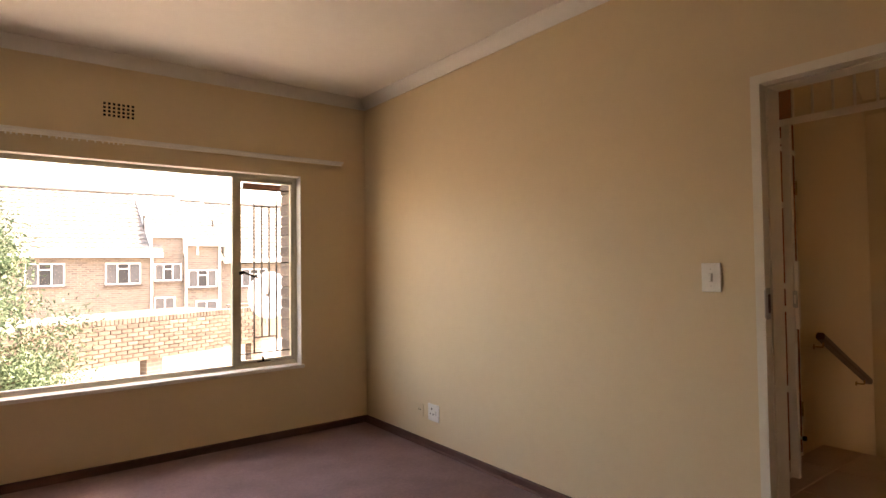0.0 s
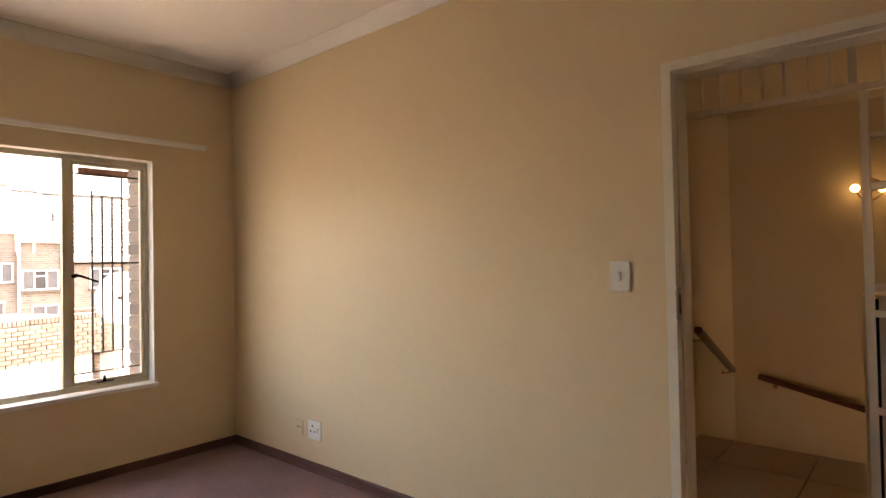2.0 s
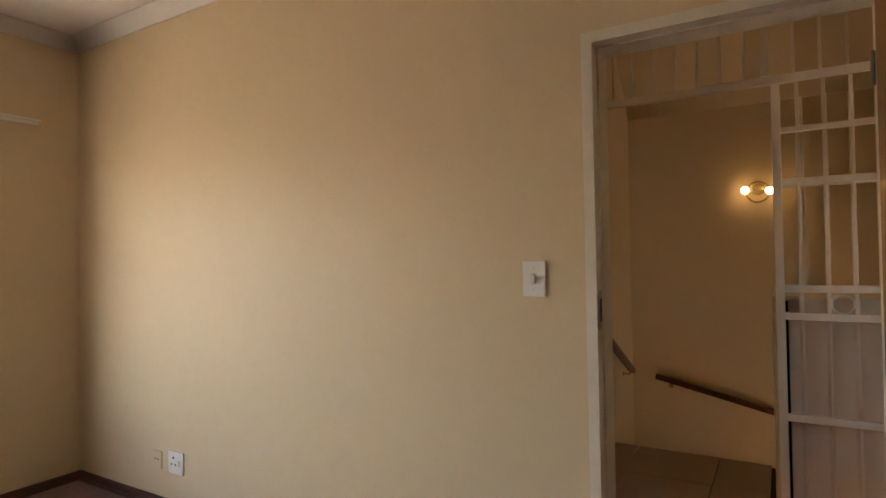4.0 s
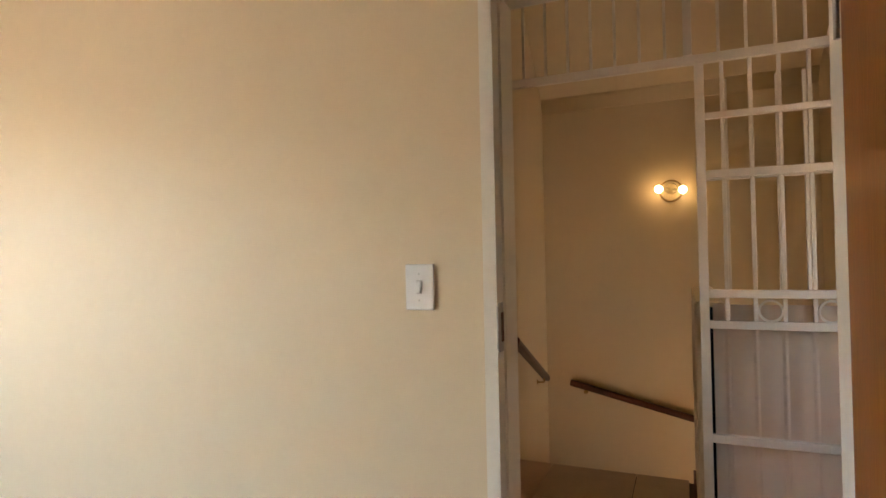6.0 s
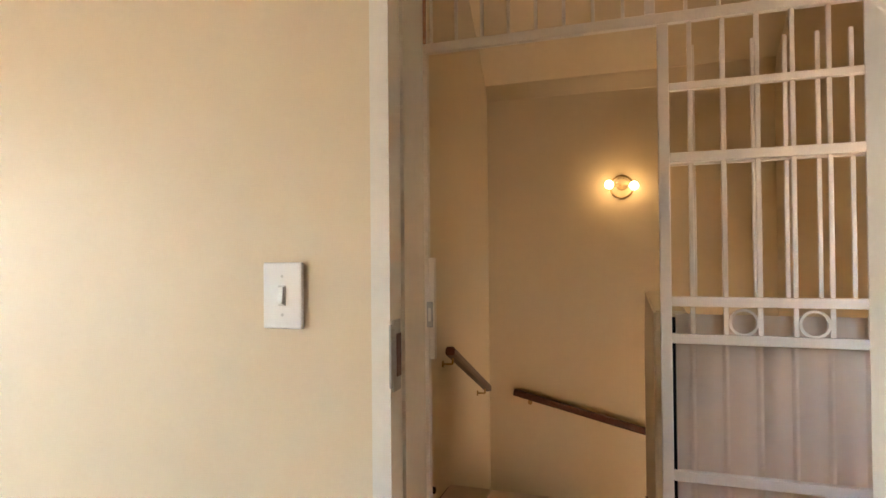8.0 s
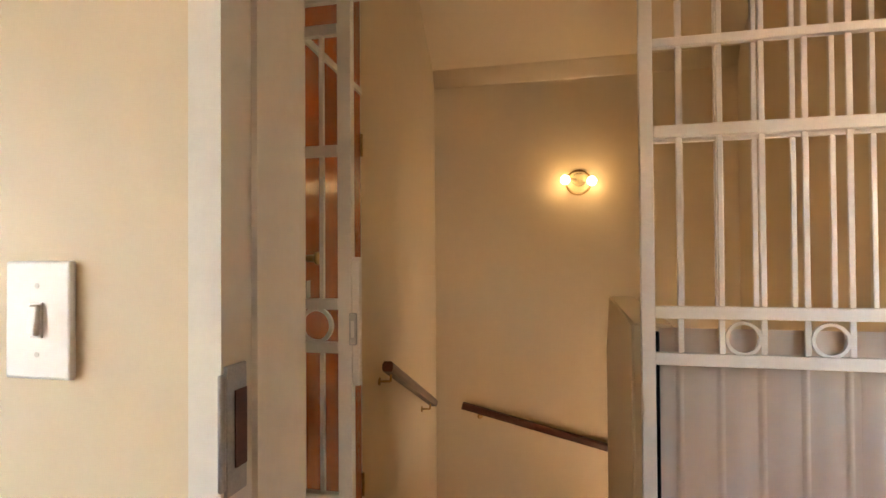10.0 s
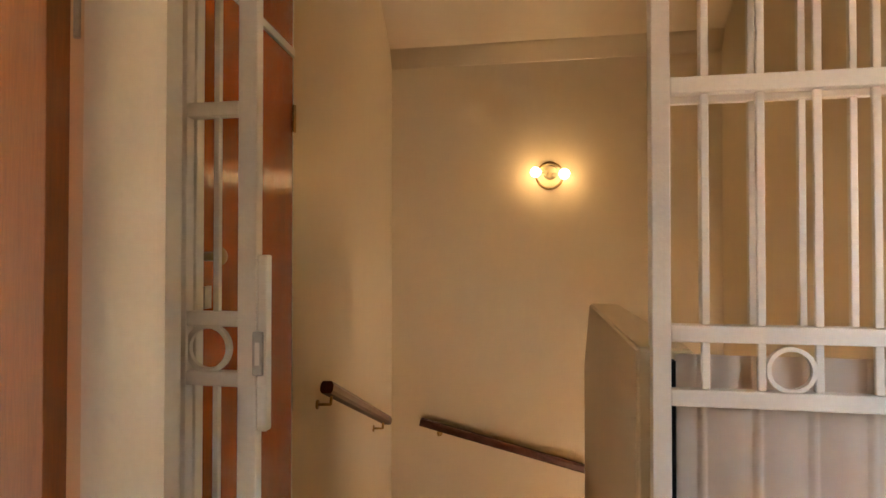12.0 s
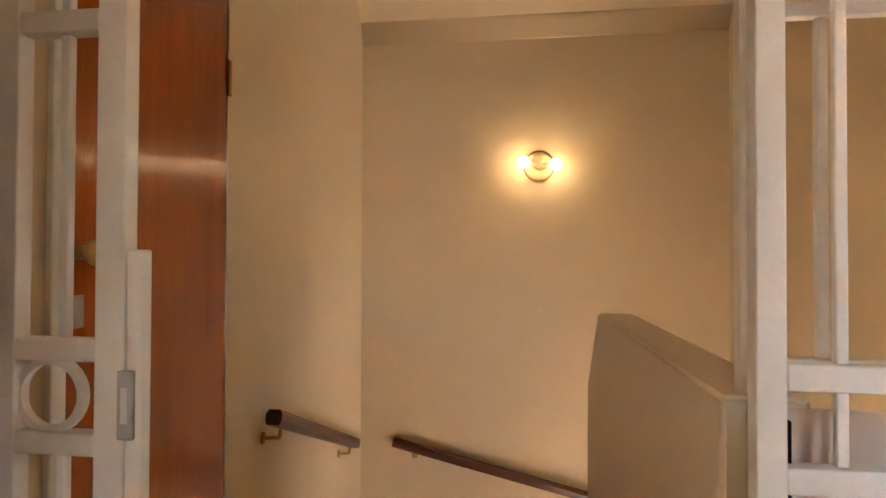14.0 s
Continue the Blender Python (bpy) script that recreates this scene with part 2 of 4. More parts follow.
# ---- structure: landing and stairwell ----
structure("floor_landing", boxes((XW, TOP - 0.02, 0.42, 1.5, -0.2, -0.012), (XW, XG + 0.03, -1.83, 0.42, -0.2, -0.012)), M_GROUT, "grouted bed of the landing floor")
structure("ceiling_landing", boxes((XB - 0.038, XG + 0.06, -2.1, 1.95, CEIL + 0.005, CEIL + 0.1)), M_STAIRWALL, "cream painted ceiling over the landing")
structure("wall_stair_head", boxes((XG + 0.06, XG + 0.12, YR - 0.3, 1.95, CEIL + 0.005, HIGH + 0.1)), M_STAIRWALL, "cream painted wall over the landing's edge")
cl = bmesh.new()
extrude_profile(cl, [(XG + 0.12, HIGH + 0.005), (5.36, HIGH + 0.005), (XS, CEIL + 0.005), (XS + 0.3, CEIL + 0.005), (XS + 0.3, CEIL + 0.1), (5.36, HIGH + 0.1), (XG + 0.12, HIGH + 0.1)], (0, YR - 0.3, 0), (0, 1.95, 0), (1, 0, 0))
structure("ceiling_stairs", cl, M_STAIRWALL, "cream painted ceiling raked over the stairs")
wm = bmesh.new()
box(wm, 3.565, 3.588, Y2, Y2 + 0.17, -0.12, CEIL + 0.04)
box(wm, 2.78, 3.565, Y2, Y2 + 0.17, 2.06, CEIL + 0.04)
box(wm, XB, 2.78, Y2, Y2 + 0.17, -0.12, CEIL + 0.04)
structure("wall_landing", wm, M_STAIRWALL, "cream painted wall round the second bedroom's doorway")


def skew_wall(bm, xa, xb, z0, z1, thick=0.17):
    ya, yb = stair_wall_y(xa), stair_wall_y(xb)
    vs = [bm.verts.new(p) for z in (z0, z1) for p in ((xa, ya, z), (xb, yb, z), (xb, yb + thick, z), (xa, ya + thick, z))]
    for q in ((0, 1, 2, 3), (4, 5, 6, 7), (0, 1, 5, 4), (1, 2, 6, 5), (2, 3, 7, 6), (3, 0, 4, 7)):
        bm.faces.new([vs[i] for i in q])
    bmesh.ops.recalc_face_normals(bm, faces=bm.faces)


D2A, D2B, D2T = 3.857, 4.492, 2.03
wm = bmesh.new()
skew_wall(wm, 3.589, D2A - 0.04, -0.12, HIGH + 0.04)
skew_wall(wm, D2A - 0.04, D2B + 0.012, CEIL, HIGH + 0.04)
skew_wall(wm, D2B + 0.012, XS, -2.8, HIGH + 0.04)
structure("wall_stair_side", wm, M_STAIRWALL, "cream painted stairwell wall with a timber door")
structure("wall_stair_back", boxes((XS, XS + 0.2, YR - 0.2, 1.95, -2.8, CEIL + 0.04)), M_STAIRWALL, "cream painted back wall of the stairwell")
# unseen opening below the sight line, added to let daylight up the stairwell
rw = bmesh.new()
for x0, x1, z0, z1 in ((XG + 0.06, 3.95, -2.8, HIGH + 0.04), (3.95, 5.34, -2.8, -2.2), (3.95, 5.34, -0.45, HIGH + 0.04), (5.34, XS, -2.8, HIGH + 0.04)):
    box(rw, x0, x1, YR - 0.17, YR, z0, z1)
bmesh.ops.remove_doubles(rw, verts=rw.verts, dist=0.0005)
structure("wall_stair_right", rw, M_STAIRWALL, "cream painted wall beyond the lower flight with an unseen opening added for daylight")
structure("wall_landing_end", boxes((XB, XG + 0.06, -2.0, -1.83, -0.12, CEIL + 0.04), (XG + 0.06, XG + 0.2, -2.0, YR - 0.17, -0.12, CEIL + 0.04)), M_STAIRWALL, "cream painted end wall of the landing")

# half wall beside the stairs
hm = bmesh.new()
prof = [(3.742, -0.3), (3.742, 1.118), (4.86, 1.118), (5.14, 0.83), (5.14, -1.2), (4.6, -1.2), (4.6, -0.3)]
lo = [hm.verts.new((x, 0.31, z)) for x, z in prof]
hi = [hm.verts.new((x, 0.42, z)) for x, z in prof]
for i in range(len(prof)):
    j = (i + 1) % len(prof)
    hm.faces.new((lo[i], lo[j], hi[j], hi[i]))
hm.faces.new(lo)
hm.faces.new(hi[::-1])
bmesh.ops.recalc_face_normals(hm, faces=hm.faces)
bmesh.ops.bevel(hm, geom=[e for e in hm.edges], offset=0.007, segments=3, affect="EDGES")
structure("wall_balustrade", hm, M_STAIRWALL, "cream plastered half-height balustrade wall with chamfered end")

# steps going down
stairs = tagged(thing("stairs", (TOP, 0.9, 0), "beige tiled stairs going down to a quarter landing", "stairs"), kind="structure")
for i in range(4):
    part("step", boxes((TOP + 0.26 * i, TOP + 0.26 * (i + 1) + 0.02, 0.42, stair_wall_y(TOP + 0.3 * i), -0.18 * (i + 1) - 0.2, -0.18 * (i + 1)), bevel=0.003), M_TILE, stairs)
part("quarter_landing", boxes((TOP + 1.04, XS, 0.4, 1.7, -1.1, -0.9)), M_TILE, stairs)
for i in range(5):
    part("step", boxes((5.14, XS, 0.4 - 0.24 * (i + 1), 0.4 - 0.24 * i, -0.9 - 0.18 * (i + 1) - 0.2, -0.9 - 0.18 * (i + 1)), bevel=0.003), M_TILE, stairs)
structure("floor_below", boxes((XG, 5.14, YR, 0.33, -2.8, -2.7)), M_TILE, "beige tiled floor below the stairs")
structure("wall_below_landing", boxes((XG, XG + 0.06, YR, 0.33, -2.7, -0.2)), M_STAIRWALL, "cream painted wall below the landing")

# second bedroom behind its doorway, with its own window
structure("wall_second_bedroom", boxes((5.7, 5.8, 1.9, YW, -0.1, CEIL + 0.04), (XB, 3.75, YW, YW + T, -0.1, CEIL + 0.04), (5.2, 5.8, YW, YW + T, -0.1, CEIL + 0.04), (3.75, 5.2, YW, YW + T, -0.1, 0.75), (3.75, 5.2, YW, YW + T, WZ1, CEIL + 0.04)), M_WALL, "cream painted walls of the second bedroom")
structure("floor_second_bedroom", boxes((XB, 5.7, 1.8, YW, -0.12, 0.0), (XB, 3.6, Y2 + 0.17, 1.8, -0.12, 0.0)), M_CARPET, "mauve-brown fitted carpet of the second bedroom")
structure("ceiling_second_bedroom", boxes((XB, 5.8, 1.96, YW + 0.25, CEIL, CEIL + 0.1)), M_CEIL, "white ceiling of the second bedroom")
structure("baseboard_balustrade", boxes((3.745, 4.78, 0.4205, 0.434, 0.0, 0.07)), M_SKIRT, "dark brown timber skirting")
cm = bmesh.new()
RAKED = [(0, 0), (0, -0.078), (0.006, -0.078), (0.009, -0.068), (0.018, -0.045), (0.033, -0.020), (0.052, 0.010), (0.070, 0.036), (0.070, 0.046)]
extrude_profile(cm, RAKED, (XS, YR, CEIL + 0.005), (XS, stair_wall_y(XS), CEIL + 0.005), (-1, 0, 0))
structure("cornice_stairwell", cm, M_STAIRWALL, "cream painted coved plaster cornice", True)

# ---- bedroom door frame and door ----


f1 = tagged(thing("door_frame_bedroom", (XW, DL, 0), "cream painted pressed-steel door frame", "door frame"), kind="structure")
# outline across the jamb: (depth along x, inwards)
JAMB = [(-0.012, 0.036), (-0.012, 0.0), (0.040, 0.0), (0.040, -0.007), (0.147, -0.007), (0.147, 0.036), (0.137, 0.036), (0.137, 0.02), (0.0, 0.02), (0.0, 0.036)]
jm = bmesh.new()
extrude_profile(jm, JAMB, (XW, DL, 0), (XW, DL, DT + 0.036), (1, 0, 0), (0, 1, 0))
part("jamb", jm, M_FRAME, f1)
jm = bmesh.new()
extrude_profile(jm, JAMB, (XW, DR, 0), (XW, DR, DT + 0.036), (1, 0, 0), (0, -1, 0))
part("jamb", jm, M_FRAME, f1)
jm = bmesh.new()
extrude_profile(jm, JAMB, (XW, DR - 0.001, DT), (XW, DL + 0.001, DT), (1, 0, 0), (0, 0, 1))
part("head", jm, M_FRAME, f1)
bm = boxes((2.589, 2.622, DL - 0.006, DL - 0.0015, 1.075, 1.20), bevel=0.001)
sp = part("strike_plate", bm, M_CHROME, f1, "worn steel strike plate")
# slot is a dark block on the plate, its shade put into the colour
part("slot", boxes((2.601, 2.620, DL - 0.0075, DL - 0.0055, 1.10, 1.175)), M_SKIRT, sp)
part("lip", boxes((2.581, 2.589, DL - 0.0055, DL, 1.082, 1.193), bevel=0.002), M_CHROME, sp)

d1 = thing("bedroom_door", (2.59, 0.12, 0.01), "orange-brown varnished timber door standing open into the bedroom", "door", "timber doors")
part("leaf", boxes((1.82, 2.575, 0.108, 0.148, 0.012, 1.985), bevel=0.002), M_WOOD2, d1)
for z in (0.25, 1.75):
    b = bmesh.new()
    tube(b, (2.583, 0.154, z), (2.583, 0.154, z + 0.09), 0.006)
    part("hinge", b, M_CHROME, d1, "small steel butt hinge")
b = bmesh.new()
tube(b, (1.88, 0.148, 1.05), (1.88, 0.195, 1.05), 0.009)
tube(b, (1.88, 0.19, 1.05), (1.99, 0.19, 1.05), 0.008)
part("handle", b, M_CHROME, d1, "steel lever handle")

# ---- second bedroom's frame and door ----
f2 = tagged(thing("door_frame_second", (3.53, 1.33, 0), "cream painted pressed-steel door frame", "door frame"), kind="structure")
J2 = [(-0.012, 0.036), (-0.012, -0.013), (0.118, -0.013), (0.118, 0.0), (0.182, 0.0), (0.182, 0.036), (0.172, 0.036), (0.172, 0.02), (0.0, 0.02), (0.0, 0.036)]
jm = bmesh.new()
extrude_profile(jm, J2, (3.545, 1.332, 0), (3.545, 1.332, 2.06), (0, 1, 0), (1, 0, 0))
part("jamb", jm, M_FRAME, f2)
jm = bmesh.new()
extrude_profile(jm, J2, (2.81, 1.332, 0), (2.81, 1.332, 2.06), (0, 1, 0), (-1, 0, 0))
part("jamb", jm, M_FRAME, f2)
jm = bmesh.new()
extrude_profile(jm, J2, (2.81, 1.332, 2.024), (3.545, 1.332, 2.024), (0, 1, 0), (0, 0, 1))
part("head", jm, M_FRAME, f2)
d2 = thing("second_bedroom_door", (3.52, 1.51, 0.01), "brown varnished timber door standing open into the second bedroom", "door", "timber doors")
part("leaf", boxes((3.455, 3.510, 1.512, 2.27, 0.012, 2.02), bevel=0.002), M_WOOD2, d2)
for z in (0.22, 1.73):
    b = bmesh.new()
    tube(b, (3.516, 1.504, z), (3.516, 1.504, z + 0.1), 0.0065)
    part("hinge", b, M_CHROME, d2, "steel butt hinge")

# ---- timber door on the stair side ----
d3 = thing("stairwell_door", (D2A, stair_wall_y(D2A), 0), "closed reddish varnished timber door beside the stairs", "door", "timber doors")


def on_stair_wall(bm):
    """Turns a mesh built along y = 0 onto the askew wall."""
    bmesh.ops.rotate(bm, verts=bm.verts, cent=(0, 0, 0), matrix=Matrix.Rotation(math.atan(0.075), 3, "Z"))
    bmesh.ops.translate(bm, verts=bm.verts, vec=(D2A, stair_wall_y(D2A), 0))
    return bm


W3 = (D2B - D2A) * 1.003
part("leaf", on_stair_wall(boxes((0.0, W3, -0.004, 0.036, 0.012, D2T), bevel=0.002)), M_WOOD, d3)
part("jamb", on_stair_wall(boxes((-0.04, -0.003, -0.012, 0.12, 0.0, CEIL), bevel=0.003)), M_FRAME, d3, "cream painted steel jamb")
part("jamb", on_stair_wall(boxes((W3 + 0.003, W3 + 0.014, -0.004, 0.12, 0.0, CEIL), bevel=0.003)), M_FRAME, d3, "cream painted steel jamb")
part("head", on_stair_wall(boxes((-0.003, W3 + 0.003, -0.012, 0.12, D2T + 0.003, D2T + 0.03), bevel=0.003)), M_FRAME, d3, "cream painted steel head")
part("fanlight_panel", on_stair_wall(boxes((0.0, W3, -0.004, 0.036, D2T + 0.033, CEIL), bevel=0.002)), M_WOOD, d3, "reddish timber panel over the door")
b = bmesh.new()
tube(b, (0.018, -0.004, 1.302), (0.018, -0.045, 1.302), 0.012)
bmesh.ops.create_uvsphere(b, u_segments=16, v_segments=10, radius=0.023, matrix=Matrix.Translation((0.018, -0.046, 1.302)) @ Matrix.Diagonal((1, 0.6, 1, 1)))
part("knob", on_stair_wall(b), M_BRASS, d3, "round aged brass knob", True)
lp = part("lock_plate", on_stair_wall(boxes((0.010, 0.044, -0.008, -0.003, 1.168, 1.226), bevel=0.001)), M_CHROME, d3, "small steel lock plate")
for z in (0.25, 1.755):
    b = bmesh.new()
    tube(b, (W3 + 0.001, -0.010, z), (W3 + 0.001, -0.010, z + 0.1), 0.006)
    part("hinge", on_stair_wall(b), M_BRASS, d3, "brass butt hinge")

# door stop at the foot of the stairwell door
b = bmesh.new()
tube(b, (W3 - 0.095, -0.003, 0.128), (W3 - 0.095, -0.036, 0.128), 0.011, 0.009, 14)
stop = part("door_stop", on_stair_wall(b), M_CHROME, d3, "short steel door stop", True)
b = bmesh.new()
tube(b, (W3 - 0.095, -0.0365, 0.128), (W3 - 0.095, -0.056, 0.128), 0.018, 0.016, 16)
part("rubber_tip", on_stair_wall(b), M_BLACK, stop, "black rubber tip", True)

# ---- switch and sockets ----


def plate(name, origin, y0, y1, z0, z1, label, category):
    ob = thing(name, origin, label, category)
    part("cover_plate", boxes((XW - 0.009, XW, y0, y1, z0, z1), bevel=0.003), M_PLASTIC, ob)
    return ob


sw = plate("light_switch", (XW, 1.113, 1.240), 1.071, 1.155, 1.178, 1.302, "white plastic single-rocker light switch", "light switch")
part("rocker_frame", boxes((XW - 0.0105, XW - 0.008, 1.105, 1.121, 1.221, 1.259), bevel=0.001), M_ROCKER, sw)
b = boxes((XW - 0.016, XW - 0.0095, 1.107, 1.119, 1.224, 1.256), bevel=0.002)
bmesh.ops.rotate(b, verts=b.verts, cent=(XW - 0.012, 1.113, 1.240), matrix=Matrix.Rotation(radians(7), 3, "Y"))
part("rocker", b, M_PLASTIC, sw)
for z in (1.204, 1.276):
    b = bmesh.new()
    tube(b, (XW - 0.0095, 1.113, z), (XW - 0.0082, 1.113, z), 0.003)
    part("screw", b, M_ROCKER, sw)
so = plate("power_socket", (XW, 3.148, 0.26), 3.086, 3.212, 0.200, 0.320, "white plastic three-pin wall socket with switch", "wall socket")
# pin holes are black discs on the plate, coloured as the shade inside
for y, z, r in ((3.165, 0.285, 0.007), (3.148, 0.25, 0.006), (3.182, 0.25, 0.006)):
    b = bmesh.new()
    tube(b, (XW - 0.0098, y, z), (XW - 0.0085, y, z), r)
    part("pin_hole", b, M_BLACK, so)
part("switch_rocker", boxes((XW - 0.014, XW - 0.008, 3.108, 3.124, 0.245, 0.275), bevel=0.002), M_ROCKER, so)
ae = thing("aerial_socket", (XW, 3.314, 0.25), "cream-painted two-hole aerial socket plate", "wall socket")
part("cover_plate", boxes((XW - 0.007, XW, 3.274, 3.356, 0.203, 0.300), bevel=0.003), M_WALL, ae)
# both holes are black discs too, painted dark instead of recessed
for y in (3.303, 3.327):
    b = bmesh.new()
    tube(b, (XW - 0.0078, y, 0.255), (XW - 0.0062, y, 0.255), 0.005)
    part("hole", b, M_BLACK, ae)

# ---- window ----
win = tagged(thing("window_1", (0.76, YF, WZ0), "wide steel-framed window with a side casement", "window"), kind="structure")
for x0, x1, z0, z1 in ((WX0, WX1, WZ0 + 0.01, WZ0 + 0.045), (WX0, WX1, WZ1 - 0.035, WZ1), (WX0, WX0 + 0.03, WZ0 + 0.045, WZ1 - 0.035), (WX1 - 0.028, WX1, WZ0 + 0.045, WZ1 - 0.035)):
    part("frame_bar", boxes((x0, x1, YF - 0.018, YF + 0.02, z0, z1), bevel=0.003), M_WINFRAME, win)
for x in (-0.02, 1.535):
    part("mullion", boxes((x - 0.022, x + 0.022, YF - 0.024, YF + 0.02, WZ0 + 0.045, WZ1 - 0.035), bevel=0.004), M_WINFRAME, win)
for a, c in ((-0.468, -0.044), (1.559, 1.99)):
    ca = part("casement", boxes((a, c, YF - 0.012, YF + 0.014, WZ0 + 0.047, WZ0 + 0.07), (a, c, YF - 0.012, YF + 0.014, WZ1 - 0.06, WZ1 - 0.037), (a, a + 0.02, YF - 0.012, YF + 0.014, WZ0 + 0.07, WZ1 - 0.06), (c - 0.02, c, YF - 0.012, YF + 0.014, WZ0 + 0.07, WZ1 - 0.06)), M_WINFRAME, win)
    g = part("pane", boxes((a + 0.018, c - 0.018, YF - 0.002, YF + 0.002, WZ0 + 0.068, WZ1 - 0.058)), M_GLASS, ca)
    g.visible_shadow = False
g = part("pane", boxes((0.004, 1.511, YF - 0.002, YF + 0.002, WZ0 + 0.043, WZ1 - 0.033)), M_GLASS, win)
g.visible_shadow = False
b = bmesh.new()
tube(b, (1.56, YF - 0.03, 1.262), (1.59, YF - 0.045, 1.27), 0.012)
tube(b, (1.585, YF - 0.045, 1.27), (1.70, YF - 0.05, 1.225), 0.008, 0.006)
part("latch", b, M_BLACK, win, "dark bronze casement latch")
b = bmesh.new()
box(b, 1.69, 1.79, YF - 0.046, YF - 0.036, WZ0 + 0.053, WZ0 + 0.061, bevel=0.002)
tube(b, (1.735, YF - 0.042, WZ0 + 0.06), (1.735, YF - 0.042, WZ0 + 0.095), 0.012, 0.006)
part("stay", b, M_BLACK, win, "dark bronze casement stay")
part("sill", boxes((WX0 - 0.02, WX1 + 0.02, YW - 0.018, YF - 0.016, WZ0 - 0.018, WZ0 + 0.009), bevel=0.004), M_WHITE, win, "white painted inner sill")
rv = 0.004
part("reveal", boxes((WX1 - rv, WX1 + 0.001, YW - 0.001, YF - 0.019, WZ0 + 0.0095, WZ1 - 0.0045)), M_WHITE, win, "white painted window reveal")
part("reveal", boxes((WX0 - 0.001, WX0 + rv, YW - 0.001, YF - 0.019, WZ0 + 0.0095, WZ1 - 0.0045)), M_WHITE, win, "white painted window reveal")
part("reveal", boxes((WX0, WX1, YW - 0.001, YF - 0.019, WZ1 - rv, WZ1 + 0.001)), M_WHITE, win, "white painted window reveal")
# burglar bars outside the casement
bb = thing("burglar_bars", (1.77, YF + 0.06, WZ0), "thin dark iron burglar bars outside the casement", "window bars")
YB = YF + 0.05
for x, z0, z1 in ((1.700, 0.648, 1.815), (1.760, 0.770, 1.776), (1.819, 0.770, 1.776), (1.878, 0.648, 1.914)):
    part("upright", boxes((x - 0.005, x + 0.005, YB, YB + 0.010, z0, z1)), M_IRON, bb)
for z, a, c in ((0.646, 1.56, 2.02), (0.766, 1.704, 1.874), (1.341, 1.56, 2.02), (1.780, 1.704, 1.874), (1.914, 1.56, 2.02)):
    part("crossbar", boxes((a, c, YB - 0.001, YB + 0.007, z - 0.005, z + 0.005)), M_IRON, bb)

# curtain rail
cr = thing("curtain_rail", (0.75, YW - 0.03, 2.14), "white painted timber curtain rail board", "curtain rail")
part("board", boxes((-0.85, 2.36, YW - 0.075, YW, 2.141, 2.158), bevel=0.003), M_WHITE, cr)
part("track", boxes((-0.85, 2.35, YW - 0.070, YW - 0.052, 2.124, 2.141), bevel=0.002), M_PLASTIC, cr, "white plastic curtain track")
for i in range(22):
    x = 0.05 + 0.035 * i + 0.012 * math.sin(i * 7.1)
    part("glider", boxes((x, x + 0.010, YW - 0.066, YW - 0.055, 2.110, 2.1235), bevel=0.002), M_PLASTIC, cr)

# air vent
av = thing("air_vent", (0.758, YW, 2.348), "painted plaster air brick with rows of square holes", "air vent")
part("grille", boxes((0.655, 0.861, YW - 0.004, YW, 2.292, 2.405), bevel=0.002), M_WALL, av)
# holes are black squares on the grille, painted for the shade within
for i in range(7):
    for j in range(4):
        x, z = 0.676 + 0.0273 * i, 2.310 + 0.0253 * j
        part("hole", boxes((x - 0.0075, x + 0.0075, YW - 0.0052, YW - 0.0035, z - 0.0075, z + 0.0075)), M_BLACK, av)

# ---- gate ----
gate = thing("security_screen", (XG, 0.9, 0), "white painted steel security screen across the landing", "security gate")


def gate_bar(name, parent, y0, y1, z0, z1, d=0.014, x=XG, bevel=0.0025, mat=None):
    return part(name, boxes((x - d, x + d, min(y0, y1), max(y0, y1), z0, z1), bevel=bevel), mat or M_GATE, parent)


GT = 2.075   # underside of the transom
gate_bar("post", gate, 1.378, 1.420, 0.02, CEIL)
gate_bar("post", gate, 1.212, 1.256, 0.10, GT)
gate_bar("post", gate, 0.365, 0.400, 0.02, GT)
gate_bar("post", gate, 0.405, 0.438, GT + 0.04, CEIL)
gate_bar("post", gate, -0.73, -0.70, 0.02, GT)
gate_bar("transom", gate, 1.378, -1.15, GT, GT + 0.036)
for z in (0.105, 0.585, 1.035, 1.165, 1.625, 1.99):
    gate_bar("rail", gate, 1.256, 1.378, z - 0.016, z + 0.016, 0.013)
for z0, z1 in ((0.12, 0.57), (0.60, 1.019), (1.181, 1.608), (1.64, 1.975)):
    gate_bar("bar", gate, 1.304, 1.318, z0, z1, 0.007)
part("ring", ring_bar(bmesh.new(), (XG, 1.331, 1.100), 0.0545, 0.011, 0.012), M_GATE, gate)
part("keep_plate", boxes((XG - 0.010, XG + 0.016, 1.190, 1.2125, 0.925, 1.305), bevel=0.004), M_GATE, gate)
kl = part("keep_lock", boxes((XG - 0.016, XG + 0.018, 1.1965, 1.2205, 1.045, 1.14), bevel=0.003), M_CHROME, gate, "steel lock keep")
part("slot", boxes((XG - 0.0175, XG - 0.0155, 1.203, 1.2135, 1.068, 1.117), bevel=0.0008), M_ROCKER, kl)
part("hinge_block", boxes((XG - 0.012, XG + 0.012, 1.4205, 1.435, 1.07, 1.14), bevel=0.003), M_IRON, gate, "dark steel fixing lug")
for i in range(14):
    y = 1.295 - 0.0985 * i
    if abs(y - 0.42) > 0.03:
        gate_bar("top_bar", gate, y - 0.006, y + 0.006, GT + 0.036, CEIL - 0.01, 0.006)
